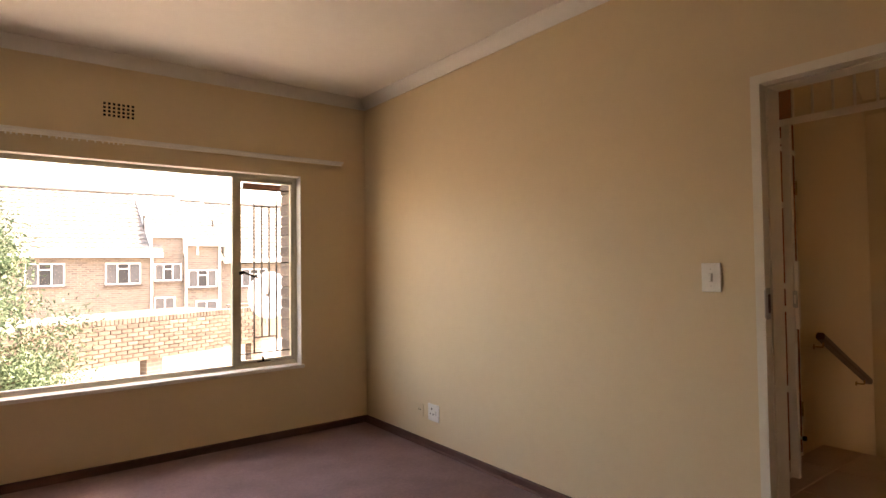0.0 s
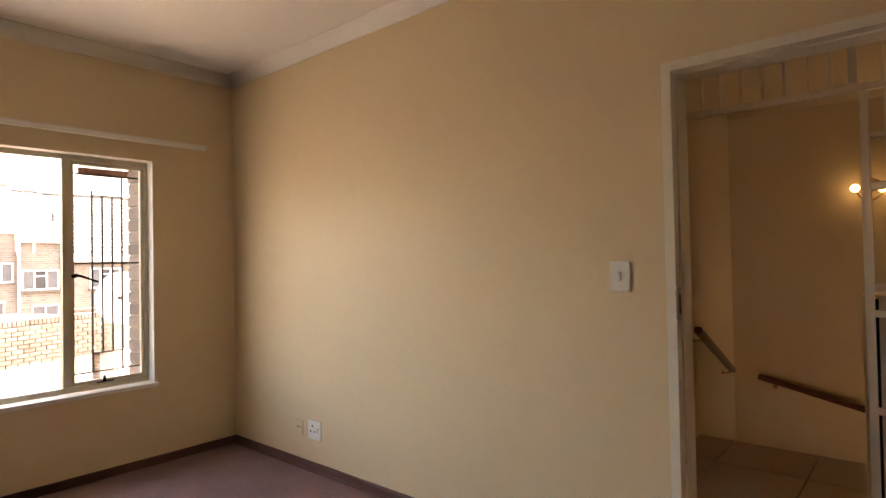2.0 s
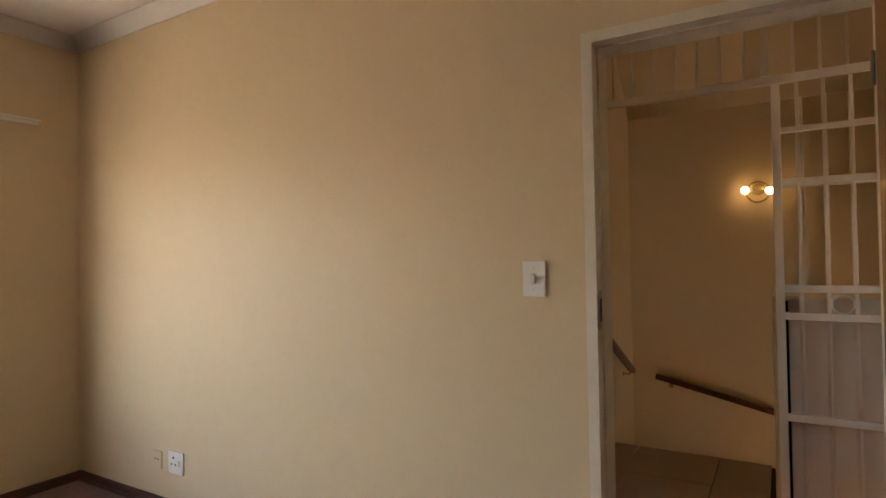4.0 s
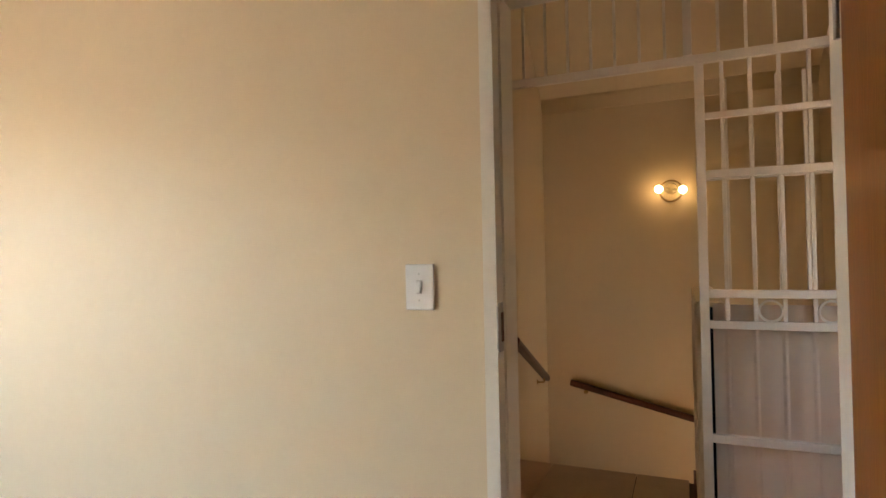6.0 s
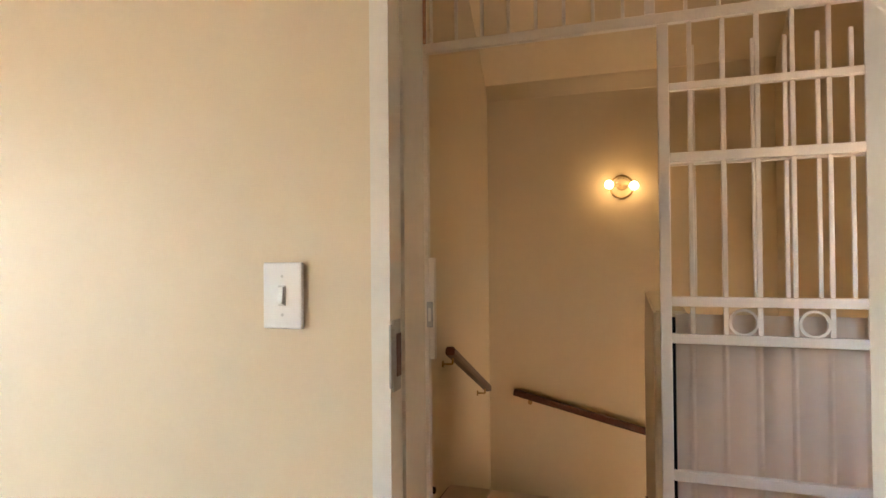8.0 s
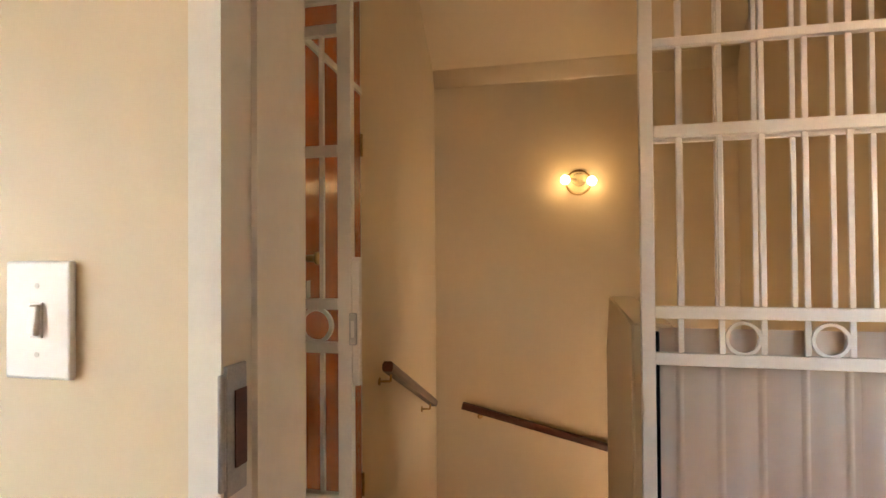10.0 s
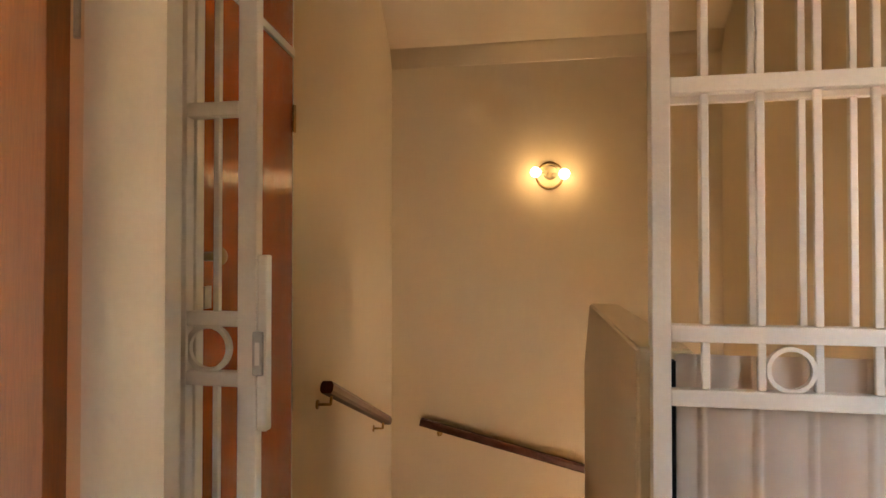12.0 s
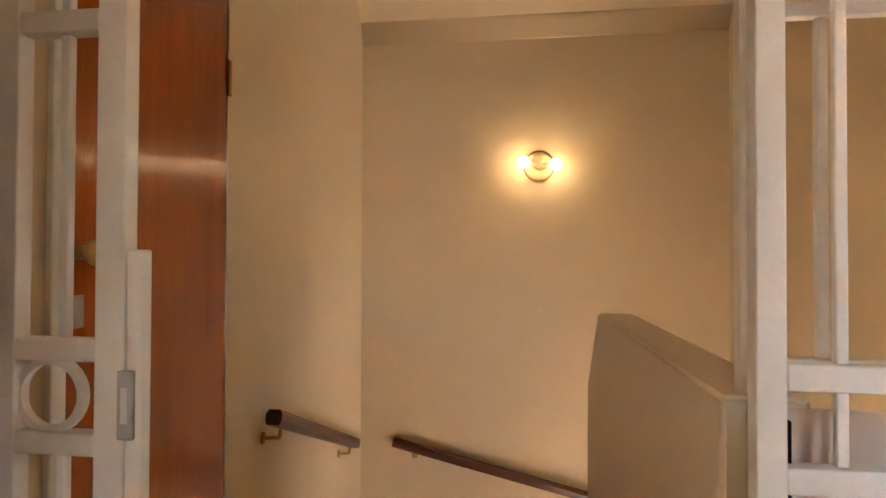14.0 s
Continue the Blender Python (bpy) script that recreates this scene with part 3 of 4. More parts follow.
for z, h in ((0.585, 0.016), (1.034, 0.016), (1.155, 0.016), (1.628, 0.016), (1.862, 0.012)):
    gate_bar("rail", gate, 0.365, -0.70, z - h, z + h, 0.013)
for i in range(10):
    y = 0.301 - 0.0985 * i
    for z0, z1 in ((1.050, 1.139), (1.171, 1.612), (1.644, 1.85), (1.874, GT)):
        gate_bar("bar", gate, y - 0.0075, y + 0.0075, z0, z1, 0.005)
for y in (0.152, -0.045, -0.242):
    part("ring", ring_bar(bmesh.new(), (XG, y, 1.090), 0.0435, 0.008, 0.011), M_GATE, gate)

# sheeting behind the screen
sh = bmesh.new()
nseg = 420
y0s, y1s = 0.352, -0.70
top, bot = [], []
for i in range(nseg + 1):
    y = y0s + (y1s - y0s) * i / nseg
    u = ((0.301 - y) / 0.0985) % 1.0
    ridge = max(0.0, 1.0 - abs(min(u, 1.0 - u)) * 0.0985 / 0.0085)
    x = XG + 0.019 - 0.006 * ridge ** 0.5 + 0.003 * math.cos(2 * math.pi * u) + 0.0025 * math.sin(i * 0.083)
    top.append(sh.verts.new((x, y, 1.112)))
    bot.append(sh.verts.new((x + 0.002 * math.sin(i * 0.05), y, 0.06)))
for i in range(nseg):
    sh.faces.new((top[i], top[i + 1], bot[i + 1], bot[i]))
bmesh.ops.solidify(sh, geom=sh.faces[:], thickness=0.003)
sheet = thing("gate_sheeting", (XG + 0.03, -0.2, 0.06), "wavy white plastic sheeting fixed behind the screen's lower half", "plastic sheet")
part("sheet", sh, M_SHEET, sheet, "", True)
# black strip paints the shade in the gap between post and sheet
part("dark_gap_strip", boxes((XG + 0.004, XG + 0.030, 0.3535, 0.3645, 0.06, 1.10)), M_BLACK, sheet, "black strip standing for the dark gap beside the sheeting")

# the gate leaf, folded back behind the fixed screen
XL = XG + 0.072
leaf = thing("security_gate_leaf", (XL, 0.0, 0), "white steel gate leaf folded open behind the screen", "security gate")
LZ0, LZ1 = 0.06, 2.02
for y in (0.380, -0.40):
    gate_bar("post", leaf, y - 0.010, y + 0.010, LZ0, LZ1, 0.013, XL)
for z in (0.585, 1.026, 1.155, 1.622):
    gate_bar("rail", leaf, 0.370, -0.388, z - 0.010, z + 0.010, 0.009, XL)
for i in range(7):
    y = 0.286 - 0.0920 * i
    for z0, z1 in ((1.165, 1.612), (1.632, LZ1)):
        gate_bar("bar", leaf, y - 0.007, y + 0.007, z0, z1, 0.007, XL)

# ---- wall lamp ----
lamp = thing("wall_lamp", (XS - 0.02, 0.545, 1.85), "round brass wall lamp with two bare bulbs lit", "wall lamp")
LY, LZ = 0.548, 1.852
b = bmesh.new()
bmesh.ops.create_cone(b, cap_ends=True, segments=48, radius1=0.090, radius2=0.080, depth=0.016, matrix=Matrix.Translation((XS - 0.008, LY, LZ)) @ Matrix.Rotation(radians(-90), 4, "Y"))
part("back_plate", b, M_PLATE, lamp, "pale gold enamelled back plate")
b = bmesh.new()
NS, NT = 48, 8
rims = [[b.verts.new((XS - 0.010 + 0.008 * math.cos(2 * math.pi * k / NT), LY + (0.092 + 0.004 * math.sin(2 * math.pi * k / NT)) * math.cos(2 * math.pi * i / NS), LZ + (0.092 + 0.004 * math.sin(2 * math.pi * k / NT)) * math.sin(2 * math.pi * i / NS))) for k in range(NT)] for i in range(NS)]
for i in range(NS):
    for k in range(NT):
        b.faces.new((rims[i][k], rims[(i + 1) % NS][k], rims[(i + 1) % NS][(k + 1) % NT], rims[i][(k + 1) % NT]))
bmesh.ops.recalc_face_normals(b, faces=b.faces)
part("rim", b, M_BRASS, lamp, "aged brass rim", True)
b = bmesh.new()
bmesh.ops.create_cone(b, cap_ends=True, segments=32, radius1=0.050, radius2=0.036, depth=0.05, matrix=Matrix.Translation((XS - 0.041, LY - 0.005, LZ + 0.022)) @ Matrix.Rotation(radians(-90), 4, "Y"))
part("boss", b, M_PLATE, lamp, "pale gold boss", True)
for s, z in ((1, 1.863), (-1, 1.848)):
    y = LY + s * 0.04
    b = bmesh.new()
    tube(b, (XS - 0.062, LY + s * 0.02, z), (XS - 0.098, LY + s * 0.070, z), 0.015, 0.017, 16)
    part("lamp_holder", b, M_PLATE, lamp, "pale gold lamp holder", True)
    b = bmesh.new()
    bmesh.ops.create_uvsphere(b, u_segments=24, v_segments=14, radius=0.034, matrix=Matrix.Translation((XS - 0.112, LY + s * 0.094, z)))
    part("bulb", b, M_BULB, lamp, "lit warm golf-ball bulb", True)

# ---- handrails ----


def handrail(name, a, b_, wall_dir, at, label):
    """A flat-topped timber rail with brass brackets to the wall."""
    a, b_ = Vector(a), Vector(b_)
    ob = thing(name, a, label, "handrail", "stair handrails")
    d = (b_ - a).normalized()
    w = Vector(wall_dir).normalized()
    up = d.cross(w)
    if up.z < 0:
        up = -up
    bm = bmesh.new()
    pr = [(-0.020, -0.025), (0.020, -0.025), (0.027, -0.012), (0.027, 0.012), (0.018, 0.025), (-0.018, 0.025), (-0.027, 0.012), (-0.027, -0.012)]
    extrude_profile(bm, pr, a, b_, w, up)
    part("rail", bm, M_RAIL, ob)
    for k in at:
        p = a.lerp(b_, k)
        bm = bmesh.new()
        tube(bm, p - up * 0.022, p - up * 0.060, 0.006)
        tube(bm, p - up * 0.058, p - up * 0.060 + w * 0.052, 0.006)
        tube(bm, p - up * 0.060 + w * 0.052, p - up * 0.060 + w * 0.058, 0.020)
        part("bracket", bm, M_BRASS, ob, "brass rail bracket", True)
    return ob


def along(x, z, off=0.06):
    return (x, stair_wall_y(x) - off, z)


handrail("handrail_upper", along(4.74, 0.775), along(6.02, 0.275), (-0.075, 1, 0), (0.06, 0.9), "dark reddish timber handrail on brass brackets")
handrail("handrail_lower", (XS - 0.062, 1.43, 0.165), (XS - 0.062, -0.3, -0.235), (1, 0, 0), (0.08, 0.8), "dark reddish timber handrail on brass brackets")

# ---- outside ----
GZ = -2.65
structure("ground", boxes((-300, 300, -300, 600, GZ - 0.3, GZ)), M_PAVE, "pale paved yard and ground")
structure("outer_wall_below", boxes((RX0 - T, 6.7, YW + 0.004, YW + T - 0.004, GZ, -0.121), (RX0 - T, RX0, RY0 - T, YW, GZ, -0.121), (RX0, XW, RY0 - T, RY0, GZ, -0.121), (XW, XB, -2.0, RY0 - T, GZ, -0.121), (XB, XG + 0.2, -2.0, -1.83, GZ, -0.121)), M_FARBRICK, "brick outer wall of the lower storey")

# own roof
rm = bmesh.new()
for ya, yb, za, zb in ((-2.4, 1.1, 2.86, 4.3), (1.1, 4.72, 4.3, 2.86)):
    va = [rm.verts.new((x, y, z + d)) for d in (0, 0.12) for x, y, z in ((RX0 - 0.6, ya, za), (7.1, ya, za), (7.1, yb, zb), (RX0 - 0.6, yb, zb))]
    for q in ((0, 1, 2, 3), (4, 5, 6, 7), (0, 1, 5, 4), (1, 2, 6, 5), (2, 3, 7, 6), (3, 0, 4, 7)):
        rm.faces.new([va[i] for i in q])
bmesh.ops.recalc_face_normals(rm, faces=rm.faces)
structure("roof", rm, M_ROOF, "pale tiled pitched roof over the upper floor")

# dark brown board outside above the casement
ev = thing("board_over_casement", (0.6, 4.75, 2.05), "dark brown board outside above the casement", "eave")
part("fascia", boxes((1.77, 2.13, 4.735, 4.765, 1.975, 2.032), bevel=0.003), M_SKIRT, ev)
part("soffit", boxes((1.77, 2.13, YW + T + 0.215, 4.735, 2.034, 2.05)), M_WINFRAME, ev)

# face-brick outer skin beside the window, toothed edge
bricks_outer = tagged(thing("wall_outer_skin", (WX1, YW + T, 0), "face-brick reveal of the window with pale mortar", "brick wall"), kind="structure")
part("mortar", boxes((WX1 + 0.012, WX1 + 0.2, YW + T, YW + T + 0.19, 0.4, 2.3)), M_MORTAR, bricks_outer)
BR = {}


def brick(parent, p, size, turn=0.0, mat=None):
    """One brick at p (its lower corner's middle) sharing mesh data by size."""
    if size not in BR:
        bm = bmesh.new()
        box(bm, -size[0] / 2, size[0] / 2, -size[1] / 2, size[1] / 2, 0, size[2], bevel=0.004, segs=1)
        me = bpy.data.meshes.new("brick")
        bm.to_mesh(me)
        bm.free()
        me.materials.append(mat or M_BRICK)
        BR[size] = me
    ob = new("brick", BR[size])
    ob.parent = parent
    ob.location = Vector(p) - world_of(parent)
    ob.rotation_euler = (0, 0, turn)
    return ob


for i in range(21):
    z = 0.46 + 0.0855 * i
    d = 0.200 if i % 2 else 0.190
    brick(bricks_outer, (WX1 + 0.055, YW + T + d / 2 + 0.002, z), (0.105, d, 0.073))

# ---- brick garage block across the yard ----
GA, GB = Vector((-2.6, 11.0, 0)), Vector((6.6, 15.0, 0))
gdir = (GB - GA).normalized()
gang = math.atan2(gdir.y, gdir.x)
gnorm = Vector((gdir.y, -gdir.x, 0))      # towards the yard
GTOP, GDOOR = 0.30, -0.60
gar = thing("garage_block", (GA.x, GA.y, GZ), "row of brick garages with white doors across the yard", "garage")


def gpoint(s, out, z):
    p = GA + gdir * s + gnorm * out
    return Vector((p.x, p.y, z))


def gbox(s0, s1, o0, o1, z0, z1):
    bm = boxes((s0, s1, -o1, -o0, z0, z1))
    bmesh.ops.rotate(bm, verts=bm.verts, cent=(0, 0, 0), matrix=Matrix.Rotation(gang, 3, "Z"))
    bmesh.ops.translate(bm, verts=bm.verts, vec=(GA.x, GA.y, 0))
    return bm


GLEN = (GB - GA).length
part("wall", gbox(0, GLEN, -0.25, -0.012, GDOOR, GTOP - 0.09), M_MORTAR, gar)
part("roof_slab", gbox(0, GLEN, -5.0, -0.26, GTOP - 0.35, GTOP - 0.25), M_ROOF, gar)
PIERS = [0.0, 2.75, 5.55, 8.35]
for s in PIERS:
    part("pier", gbox(s, s + 0.36, -0.25, -0.004, GZ, GDOOR), M_FARBRICK, gar)
    dr = part("garage_door", gbox(s + 0.37, s + 2.73, -0.20, -0.14, GZ + 0.02, GDOOR - 0.003), M_WHITE, gar, "white painted garage door")
    for k in range(3):
        z = GZ + 0.5 + 0.5 * k
        part("rib", gbox(s + 0.42, s + 2.68, -0.139, -0.125, z, z + 0.04), M_WHITE, dr)
rng = random.Random(4)
late_list = []
for r in range(9):
    z = GDOOR + 0.0865 * r
    for c in range(int(GLEN / 0.232)):
        s = 0.116 + 0.232 * c + (0.116 if r % 2 else 0)
        p = gpoint(s, 0.04 - 0.055 + rng.uniform(-0.002, 0.002), z)
        if 3.2 < s < 8.6:
            brick(gar, p, (0.220, 0.106, 0.074), gang)
        elif s < 3.2:
            late_list.append((p, gang))
# row of upright bricks as coping
for c in range(int(GLEN / 0.0865)):
    s = 0.045 + 0.0865 * c
    if 3.2 < s < 8.6:
        brick(gar, gpoint(s, -0.10, GTOP - 0.112), (0.074, 0.235, 0.112), gang)
vs, fs = [], []
for p, a in late_list:
    k = len(vs)
    ca, sa = math.cos(a), math.sin(a)
    for dz in (0, 0.074):
        for u, v in ((-0.11, -0.053), (0.11, -0.053), (0.11, 0.053), (-0.11, 0.053)):
            vs.append((p.x + u * ca - v * sa - GA.x, p.y + u * sa + v * ca - GA.y, p.z + dz - GZ))
    fs += [(k, k + 1, k + 5, k + 4), (k + 1, k + 2, k + 6, k + 5), (k + 3, k, k + 4, k + 7), (k + 4, k + 5, k + 6, k + 7)]
me = bpy.data.meshes.new("far_bricks")
me.from_pydata(vs, [], fs)
me.materials.append(M_BRICK)
fb = new("far_bricks", me)
fb.parent = gar
tagged(fb, kind="stuff")

# ---- town house behind ----
HY = 27.0
house = thing("town_house", (5, HY, GZ), "two-storey face-brick town house with pale tiled roofs", "house")


def house_wall(x0, x1, z1, y=HY, depth=4.0):
    return part("wall", boxes((x0, x1, y, y + depth, GZ, z1)), M_FARBRICK, house)


def house_window(x0, x1, z0, z1, y=HY, bays=3):
    # near-black slab on the solid wall paints the unlit room behind the glass
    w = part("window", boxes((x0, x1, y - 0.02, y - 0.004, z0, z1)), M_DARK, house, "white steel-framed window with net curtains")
    fr = bmesh.new()
    t = 0.05
    for a in ((x0, x1, z0, z0 + t), (x0, x1, z1 - t, z1), (x0, x0 + t, z0 + t, z1 - t), (x1 - t, x1, z0 + t, z1 - t)):
        box(fr, a[0], a[1], y - 0.06, y - 0.021, a[2], a[3])
    for i in range(1, bays):
        x = x0 + (x1 - x0) * i / bays
        box(fr, x - t / 2, x + t / 2, y - 0.06, y - 0.021, z0 + t, z1 - t)
    if bays == 3:
        box(fr, x0 + (x1 - x0) / 3 + t / 2, x0 + (x1 - x0) * 2 / 3 - t / 2, y - 0.05, y - 0.021, z1 - 0.27, z1 - 0.23)
    part("frame", fr, M_WHITE, w)
    for i in (0, bays - 1):
        a = x0 + (x1 - x0) * i / bays
        part("curtain", boxes((a + t, a + (x1 - x0) / bays - t / 2, y - 0.03, y - 0.0215, z0 + t, z1 - t)), M_CURTAIN, w)
    part("sill", boxes((x0 - 0.06, x1 + 0.06, y - 0.12, y - 0.003, z0 - 0.09, z0 - 0.003)), M_BRICK, w)


def tiled_roof(x0, x1, ye, ze, yr, zr, rise=0.05):
    """A pitched roof of stepped, waved tile courses from the eave up to the ridge."""
    bm = bmesh.new()
    n = max(2, int(math.hypot(yr - ye, zr - ze) / 0.34))
    m = int((x1 - x0) / 0.075)
    for k in range(n):
        rows_ = []
        for f_, lift in ((k / n, rise), ((k + 1) / n, 0.0)):
            row = []
            for i in range(m + 1):
                x = x0 + (x1 - x0) * i / m
                row.append(bm.verts.new((x, ye + (yr - ye) * f_, ze + (zr - ze) * f_ + lift + 0.022 * math.cos(2 * math.pi * x / 0.30))))
            rows_.append(row)
        low = [bm.verts.new((v.co.x, v.co.y, v.co.z - rise)) for v in rows_[0]]
        for i in range(m):
            bm.faces.new((rows_[0][i], rows_[0][i + 1], rows_[1][i + 1], rows_[1][i]))
            bm.faces.new((low[i], low[i + 1], rows_[0][i + 1], rows_[0][i]))
    r = part("roof", bm, M_ROOF, house, "pale tiled pitched roof")
    part("ridge", boxes((x0, x1, yr - 0.12, yr + 0.12, zr - 0.02, zr + 0.10), bevel=0.04), M_ROOF, r)
    part("fascia", boxes((x0, x1, ye - 0.03, ye + 0.02, ze - 0.2, ze + 0.02)), M_WHITE, r, "white painted fascia and gutter")
    return r


house_wall(-7.0, 5.02, 1.95)
house_wall(5.03, 6.40, 2.80, HY + 0.10, 3.8)
house_wall(6.41, 7.86, 2.42)
house_wall(7.87, 16.0, 1.65, HY + 0.15, 3.8)
tiled_roof(-7.2, 5.42, HY - 0.35, 1.98, HY + 4.2, 4.95)
tiled_roof(5.0, 6.9, HY + 0.0, 2.86, HY + 4.25, 4.97)
tiled_roof(6.35, 8.1, HY - 0.2, 2.50, HY + 4.2, 4.75)
tiled_roof(8.0, 16.2, HY - 0.2, 1.72, HY + 4.2, 4.70)


def verge(x, ye, z0, z1, yr, zr):
    """Closes the side of a raised roof down to the lower one beside it."""
    bm = bmesh.new()
    va = [bm.verts.new((x + d, y, z)) for d in (-0.04, 0.04) for y, z in ((ye, z0), (ye, z1), (yr, zr))]
    bm.faces.new(va[:3])
    bm.faces.new(va[3:][::-1])
    for i in range(3):
        j = (i + 1) % 3
        bm.faces.new((va[i], va[j], va[j + 3], va[i + 3]))
    bmesh.ops.recalc_face_normals(bm, faces=bm.faces)
    part("verge", bm, M_WHITE, house, "white painted roof verge")


verge(5.0, HY - 0.02, 1.9, 2.93, HY + 4.25, 5.0)
verge(6.9, HY - 0.02, 1.9, 2.93, HY + 4.25, 5.0)
verge(6.35, HY - 0.22, 1.8, 2.56, HY + 4.2, 4.8)
verge(8.1, HY - 0.22, 1.5, 2.56, HY + 4.2, 4.8)
house_window(3.287, 4.60, 0.655, 1.556)
house_window(5.14, 6.24, 0.756, 1.516, HY + 0.10)
house_window(5.14, 5.98, -0.676, 0.056, HY + 0.10, 2)
house_window(6.49, 7.73, 0.431, 1.227)
house_window(6.80, 7.75, -0.864, -0.171, HY, 2)
house_window(8.89, 10.1, 0.39, 1.243, HY + 0.15)
house_window(0.6, 1.9, 0.655, 1.556)
for x, z in ((5.01, 1.95), (6.39, 2.7), (7.84, 2.42)):
    b = bmesh.new()
    tube(b, (x, HY - 0.08, GZ), (x, HY - 0.08, z), 0.05)
    part("downpipe", b, M_WHITE, house, "white downpipe")
for x, z0 in ((4.95, 2.95), (7.9, 2.85)):
    b = bmesh.new()
    tube(b, (x, HY + 1.3, z0 - 0.4), (x, HY + 1.3, z0 + 0.75), 0.05)
    tube(b, (x, HY + 1.3, z0 - 0.02), (x, HY + 1.3, z0 + 0.04), 0.2, 0.06)
    part("vent_pipe", b, M_IRON, house, "dark roof vent pipe")
# low side wall in front of the house
sw2 = thing("garden_wall", (9, 20, GZ), "low brick garden wall with stepped top", "wall")
part("wall", boxes((6.2, 12.0, 20.0, 20.25, GZ, -0.05)), M_FARBRICK, sw2)
part("coping", boxes((6.15, 12.05, 19.97, 20.28, -0.046, 0.03)), M_BRICK, sw2)

# ---- satellite dish ----
ds = thing("satellite_dish", (4.9, 12.9, 0.3), "white satellite dish on a short pole", "satellite dish")
b = bmesh.new()
cen, seg = Vector((4.95, 12.9, 0.66)), 28
rings_ = []
for k in range(6):
    r = 0.5 * k / 5
    rings_.append([b.verts.new((cen.x + r * math.cos(2 * math.pi * i / seg), cen.y - 0.5 * r * r, cen.z + r * 1.08 * math.sin(2 * math.pi * i / seg))) for i in range(seg)])
for k in range(1, 5):
    for i in range(seg):
        b.faces.new((rings_[k][i], rings_[k][(i + 1) % seg], rings_[k + 1][(i + 1) % seg], rings_[k + 1][i]))
b.faces.new(rings_[1])
bmesh.ops.remove_doubles(b, verts=b.verts, dist=0.0005)
bmesh.ops.solidify(b, geom=b.faces[:], thickness=0.01)
part("reflector", b, M_WHITE, ds, "", True)
b = bmesh.new()
tube(b, (4.95, 13.0, 0.0), (4.95, 13.0, 0.7), 0.03)
part("pole", b, M_CHROME, ds)
b = bmesh.new()
tube(b, (4.95, 12.88, 0.2), (4.95, 12.45, 0.62), 0.012)
tube(b, (4.95, 12.45, 0.60), (4.95, 12.53, 0.66), 0.03)
part("feed_arm", b, M_CHROME, ds)

# ---- conifer by the window ----


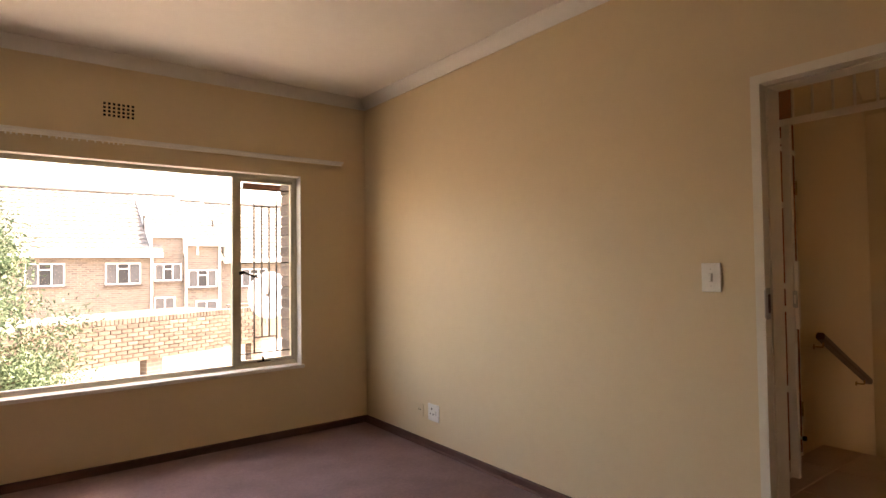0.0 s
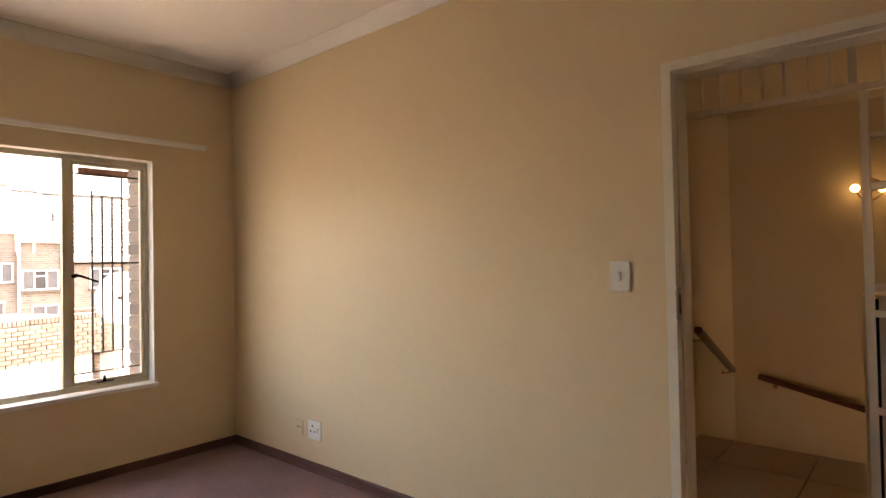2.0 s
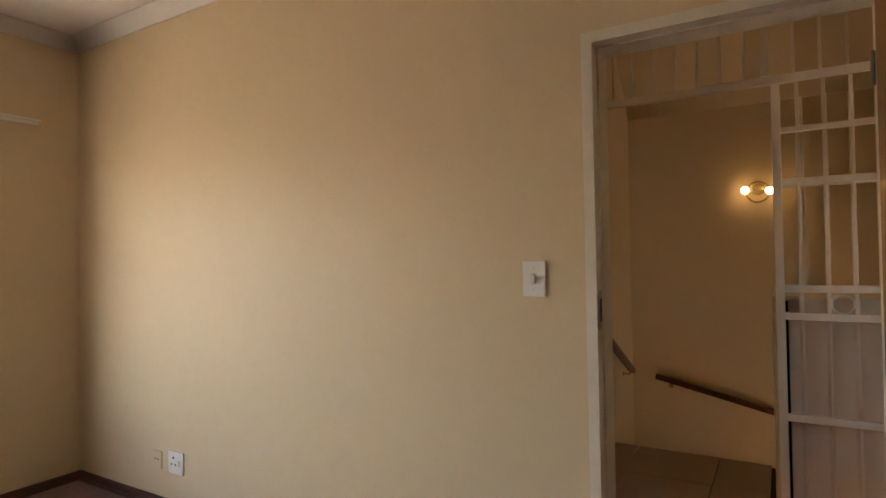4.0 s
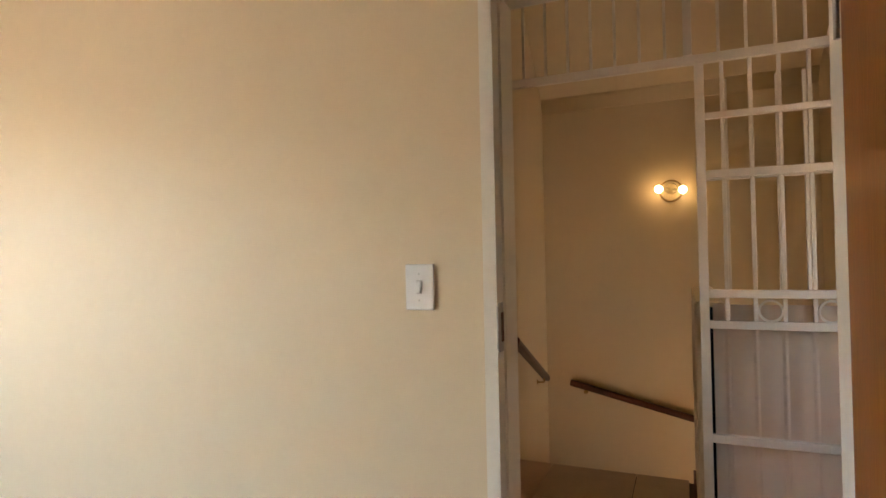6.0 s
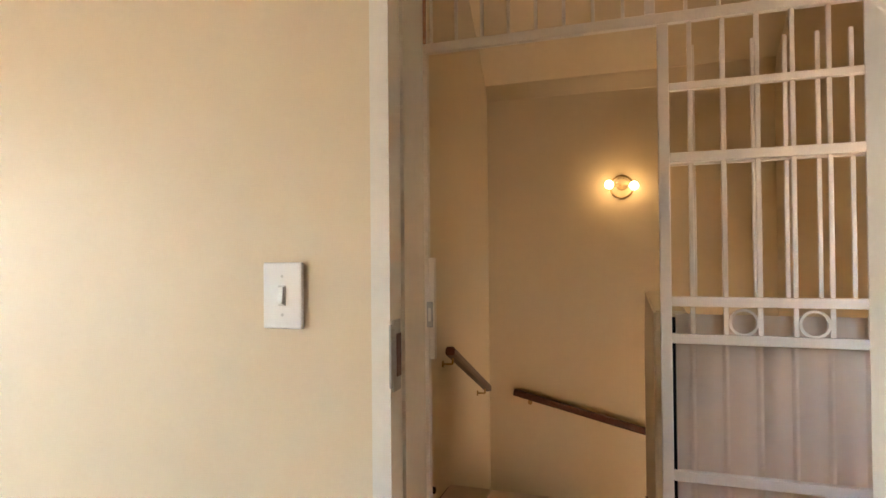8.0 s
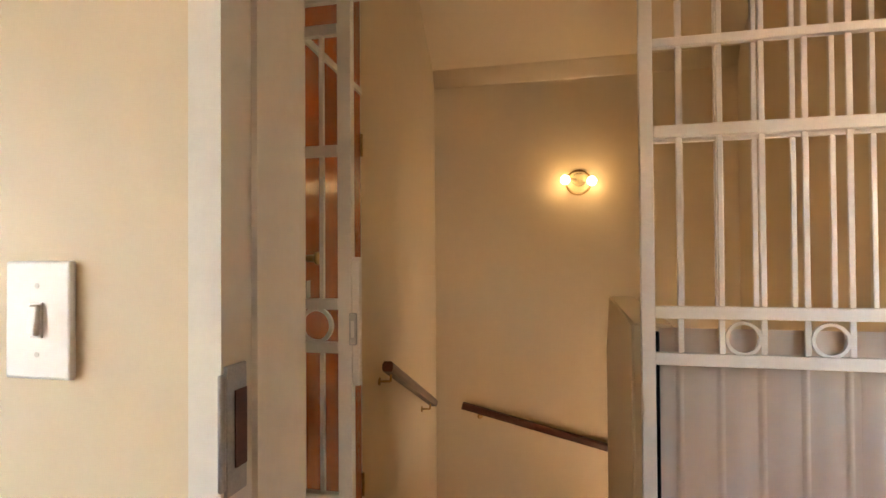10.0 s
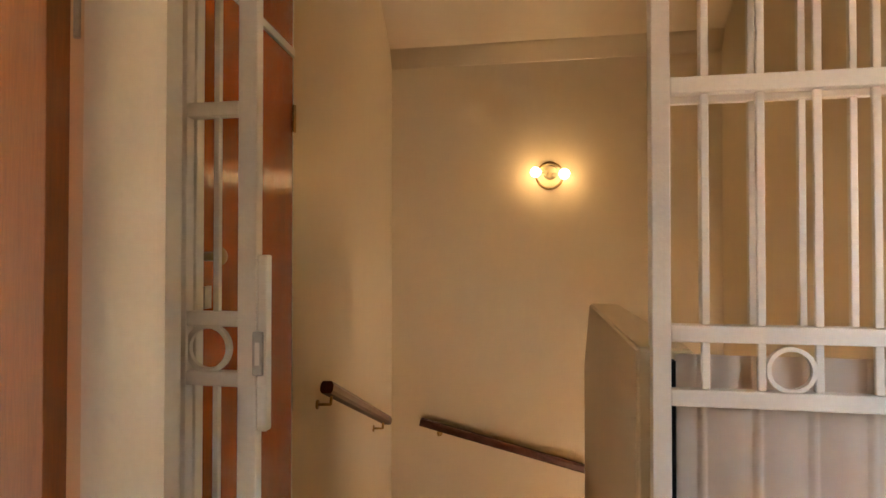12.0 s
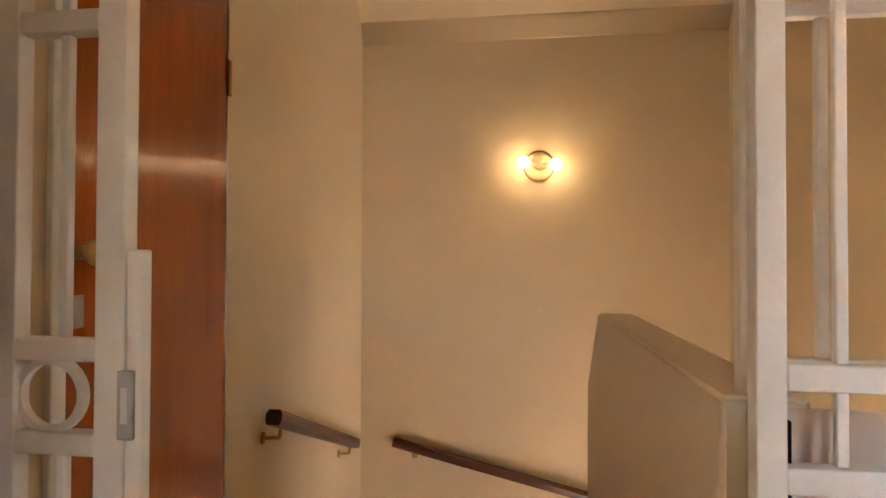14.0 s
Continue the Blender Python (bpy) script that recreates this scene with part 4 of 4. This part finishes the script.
def tree(name, base, height, radius, label, seed, leaves, low=0.12):
    rg = random.Random(seed)
    ob = thing(name, base, label, "tree")
    bx, by, bz = base
    tr = bmesh.new()
    prev = Vector(base)
    for k in range(8):
        nxt = Vector((bx + rg.uniform(-0.08, 0.08), by + rg.uniform(-0.08, 0.08), bz + height * (k + 1) / 8.5))
        tube(tr, prev, nxt, 0.16 * (1 - k / 9), 0.16 * (1 - (k + 1) / 9), 8)
        prev = nxt
    vs_, fs_ = [], []
    for k in range(90):
        h = rg.uniform(low, 0.97)
        prof_ = radius * min(1.0, 0.35 + 1.6 * (1 - h)) * min(1.0, 0.5 + 2.5 * h) * rg.uniform(0.65, 1.12)
        a = rg.uniform(0, 2 * math.pi)
        p0 = Vector((bx, by, bz + height * h))
        p1 = p0 + Vector((math.cos(a) * prof_, math.sin(a) * prof_, rg.uniform(0.15, 0.6)))
        tube(tr, p0, p1, 0.022, 0.005, 5)
        for j in range(leaves):
            q = p0.lerp(p1, rg.uniform(0.35, 1.08)) + Vector((rg.gauss(0, 0.13), rg.gauss(0, 0.13), rg.gauss(0, 0.14)))
            d = Vector((rg.gauss(0, 1), rg.gauss(0, 1), rg.gauss(0, 1) + 0.4)).normalized()
            s = d.cross(Vector((rg.gauss(0, 1), rg.gauss(0, 1), rg.gauss(0, 1)))).normalized()
            ln, wd = rg.uniform(0.035, 0.085), rg.uniform(0.007, 0.015)
            i0 = len(vs_)
            o = Vector(base)
            vs_ += [q - o, q + d * ln * 0.5 + s * wd - o, q + d * ln - o, q + d * ln * 0.5 - s * wd - o]
            fs_.append((i0, i0 + 1, i0 + 2, i0 + 3))
    part("trunk", tr, M_BARK, ob)
    me_ = bpy.data.meshes.new("crown")
    me_.from_pydata([tuple(v) for v in vs_], [], fs_)
    me_.materials.append(M_LEAF)
    c = new("crown", me_)
    c.parent = ob
    tagged(c, kind="stuff")
    return ob


tree("conifer", (-0.5, 9.0, GZ), 4.5, 1.3, "pale feathery green conifer in the yard", 7, 1050)
tree("shrub", (5.75, 12.2, GZ), 3.2, 0.45, "thin yellow-green shrub by the garages", 9, 60, 0.5)

# ---- landing floor tiles ----
TS = 0.505
fl = bpy.data.objects["floor_landing"]
tiles = {}


def floor_tile(x0, x1, y0, y1):
    key = (round(x1 - x0, 3), round(y1 - y0, 3))
    if key not in tiles:
        bm = boxes((0, key[0], 0, key[1], -0.012, 0.0), bevel=0.0015)
        me_ = bpy.data.meshes.new("tile")
        bm.to_mesh(me_)
        bm.free()
        me_.materials.append(M_TILE)
        tiles[key] = me_
    ob = new("tile", tiles[key])
    ob.parent = fl
    ob.location = (x0, y0, 0)


xs = [XW + 0.02, 2.785, 3.29, 3.795, 4.30, 4.805]
ys = [-1.83, -1.275, -0.77, -0.265, 0.24, 0.745, 1.25, 1.49]
for i in range(len(xs) - 1):
    for j in range(len(ys) - 1):
        xa, xb, ya, yb = xs[i], xs[i + 1], ys[j], ys[j + 1]
        if xa >= 3.7 and yb <= 0.45:
            continue
        if xa >= 3.7 and ya < 0.45:
            ya = 0.455
        if xa < 3.7 and xb > 3.73 and yb <= 0.45:
            xb = 3.72
        if xb < 2.9 and (ya < 0.1 or yb > 1.0):
            ya, yb = max(ya, DR + 0.02), min(yb, DL - 0.02)
            if yb - ya < 0.05:
                continue
        if yb > 1.3 and xb < 3.7:
            yb = Y2
        floor_tile(xa + 0.003, xb - 0.003, ya + 0.003, yb - 0.003)
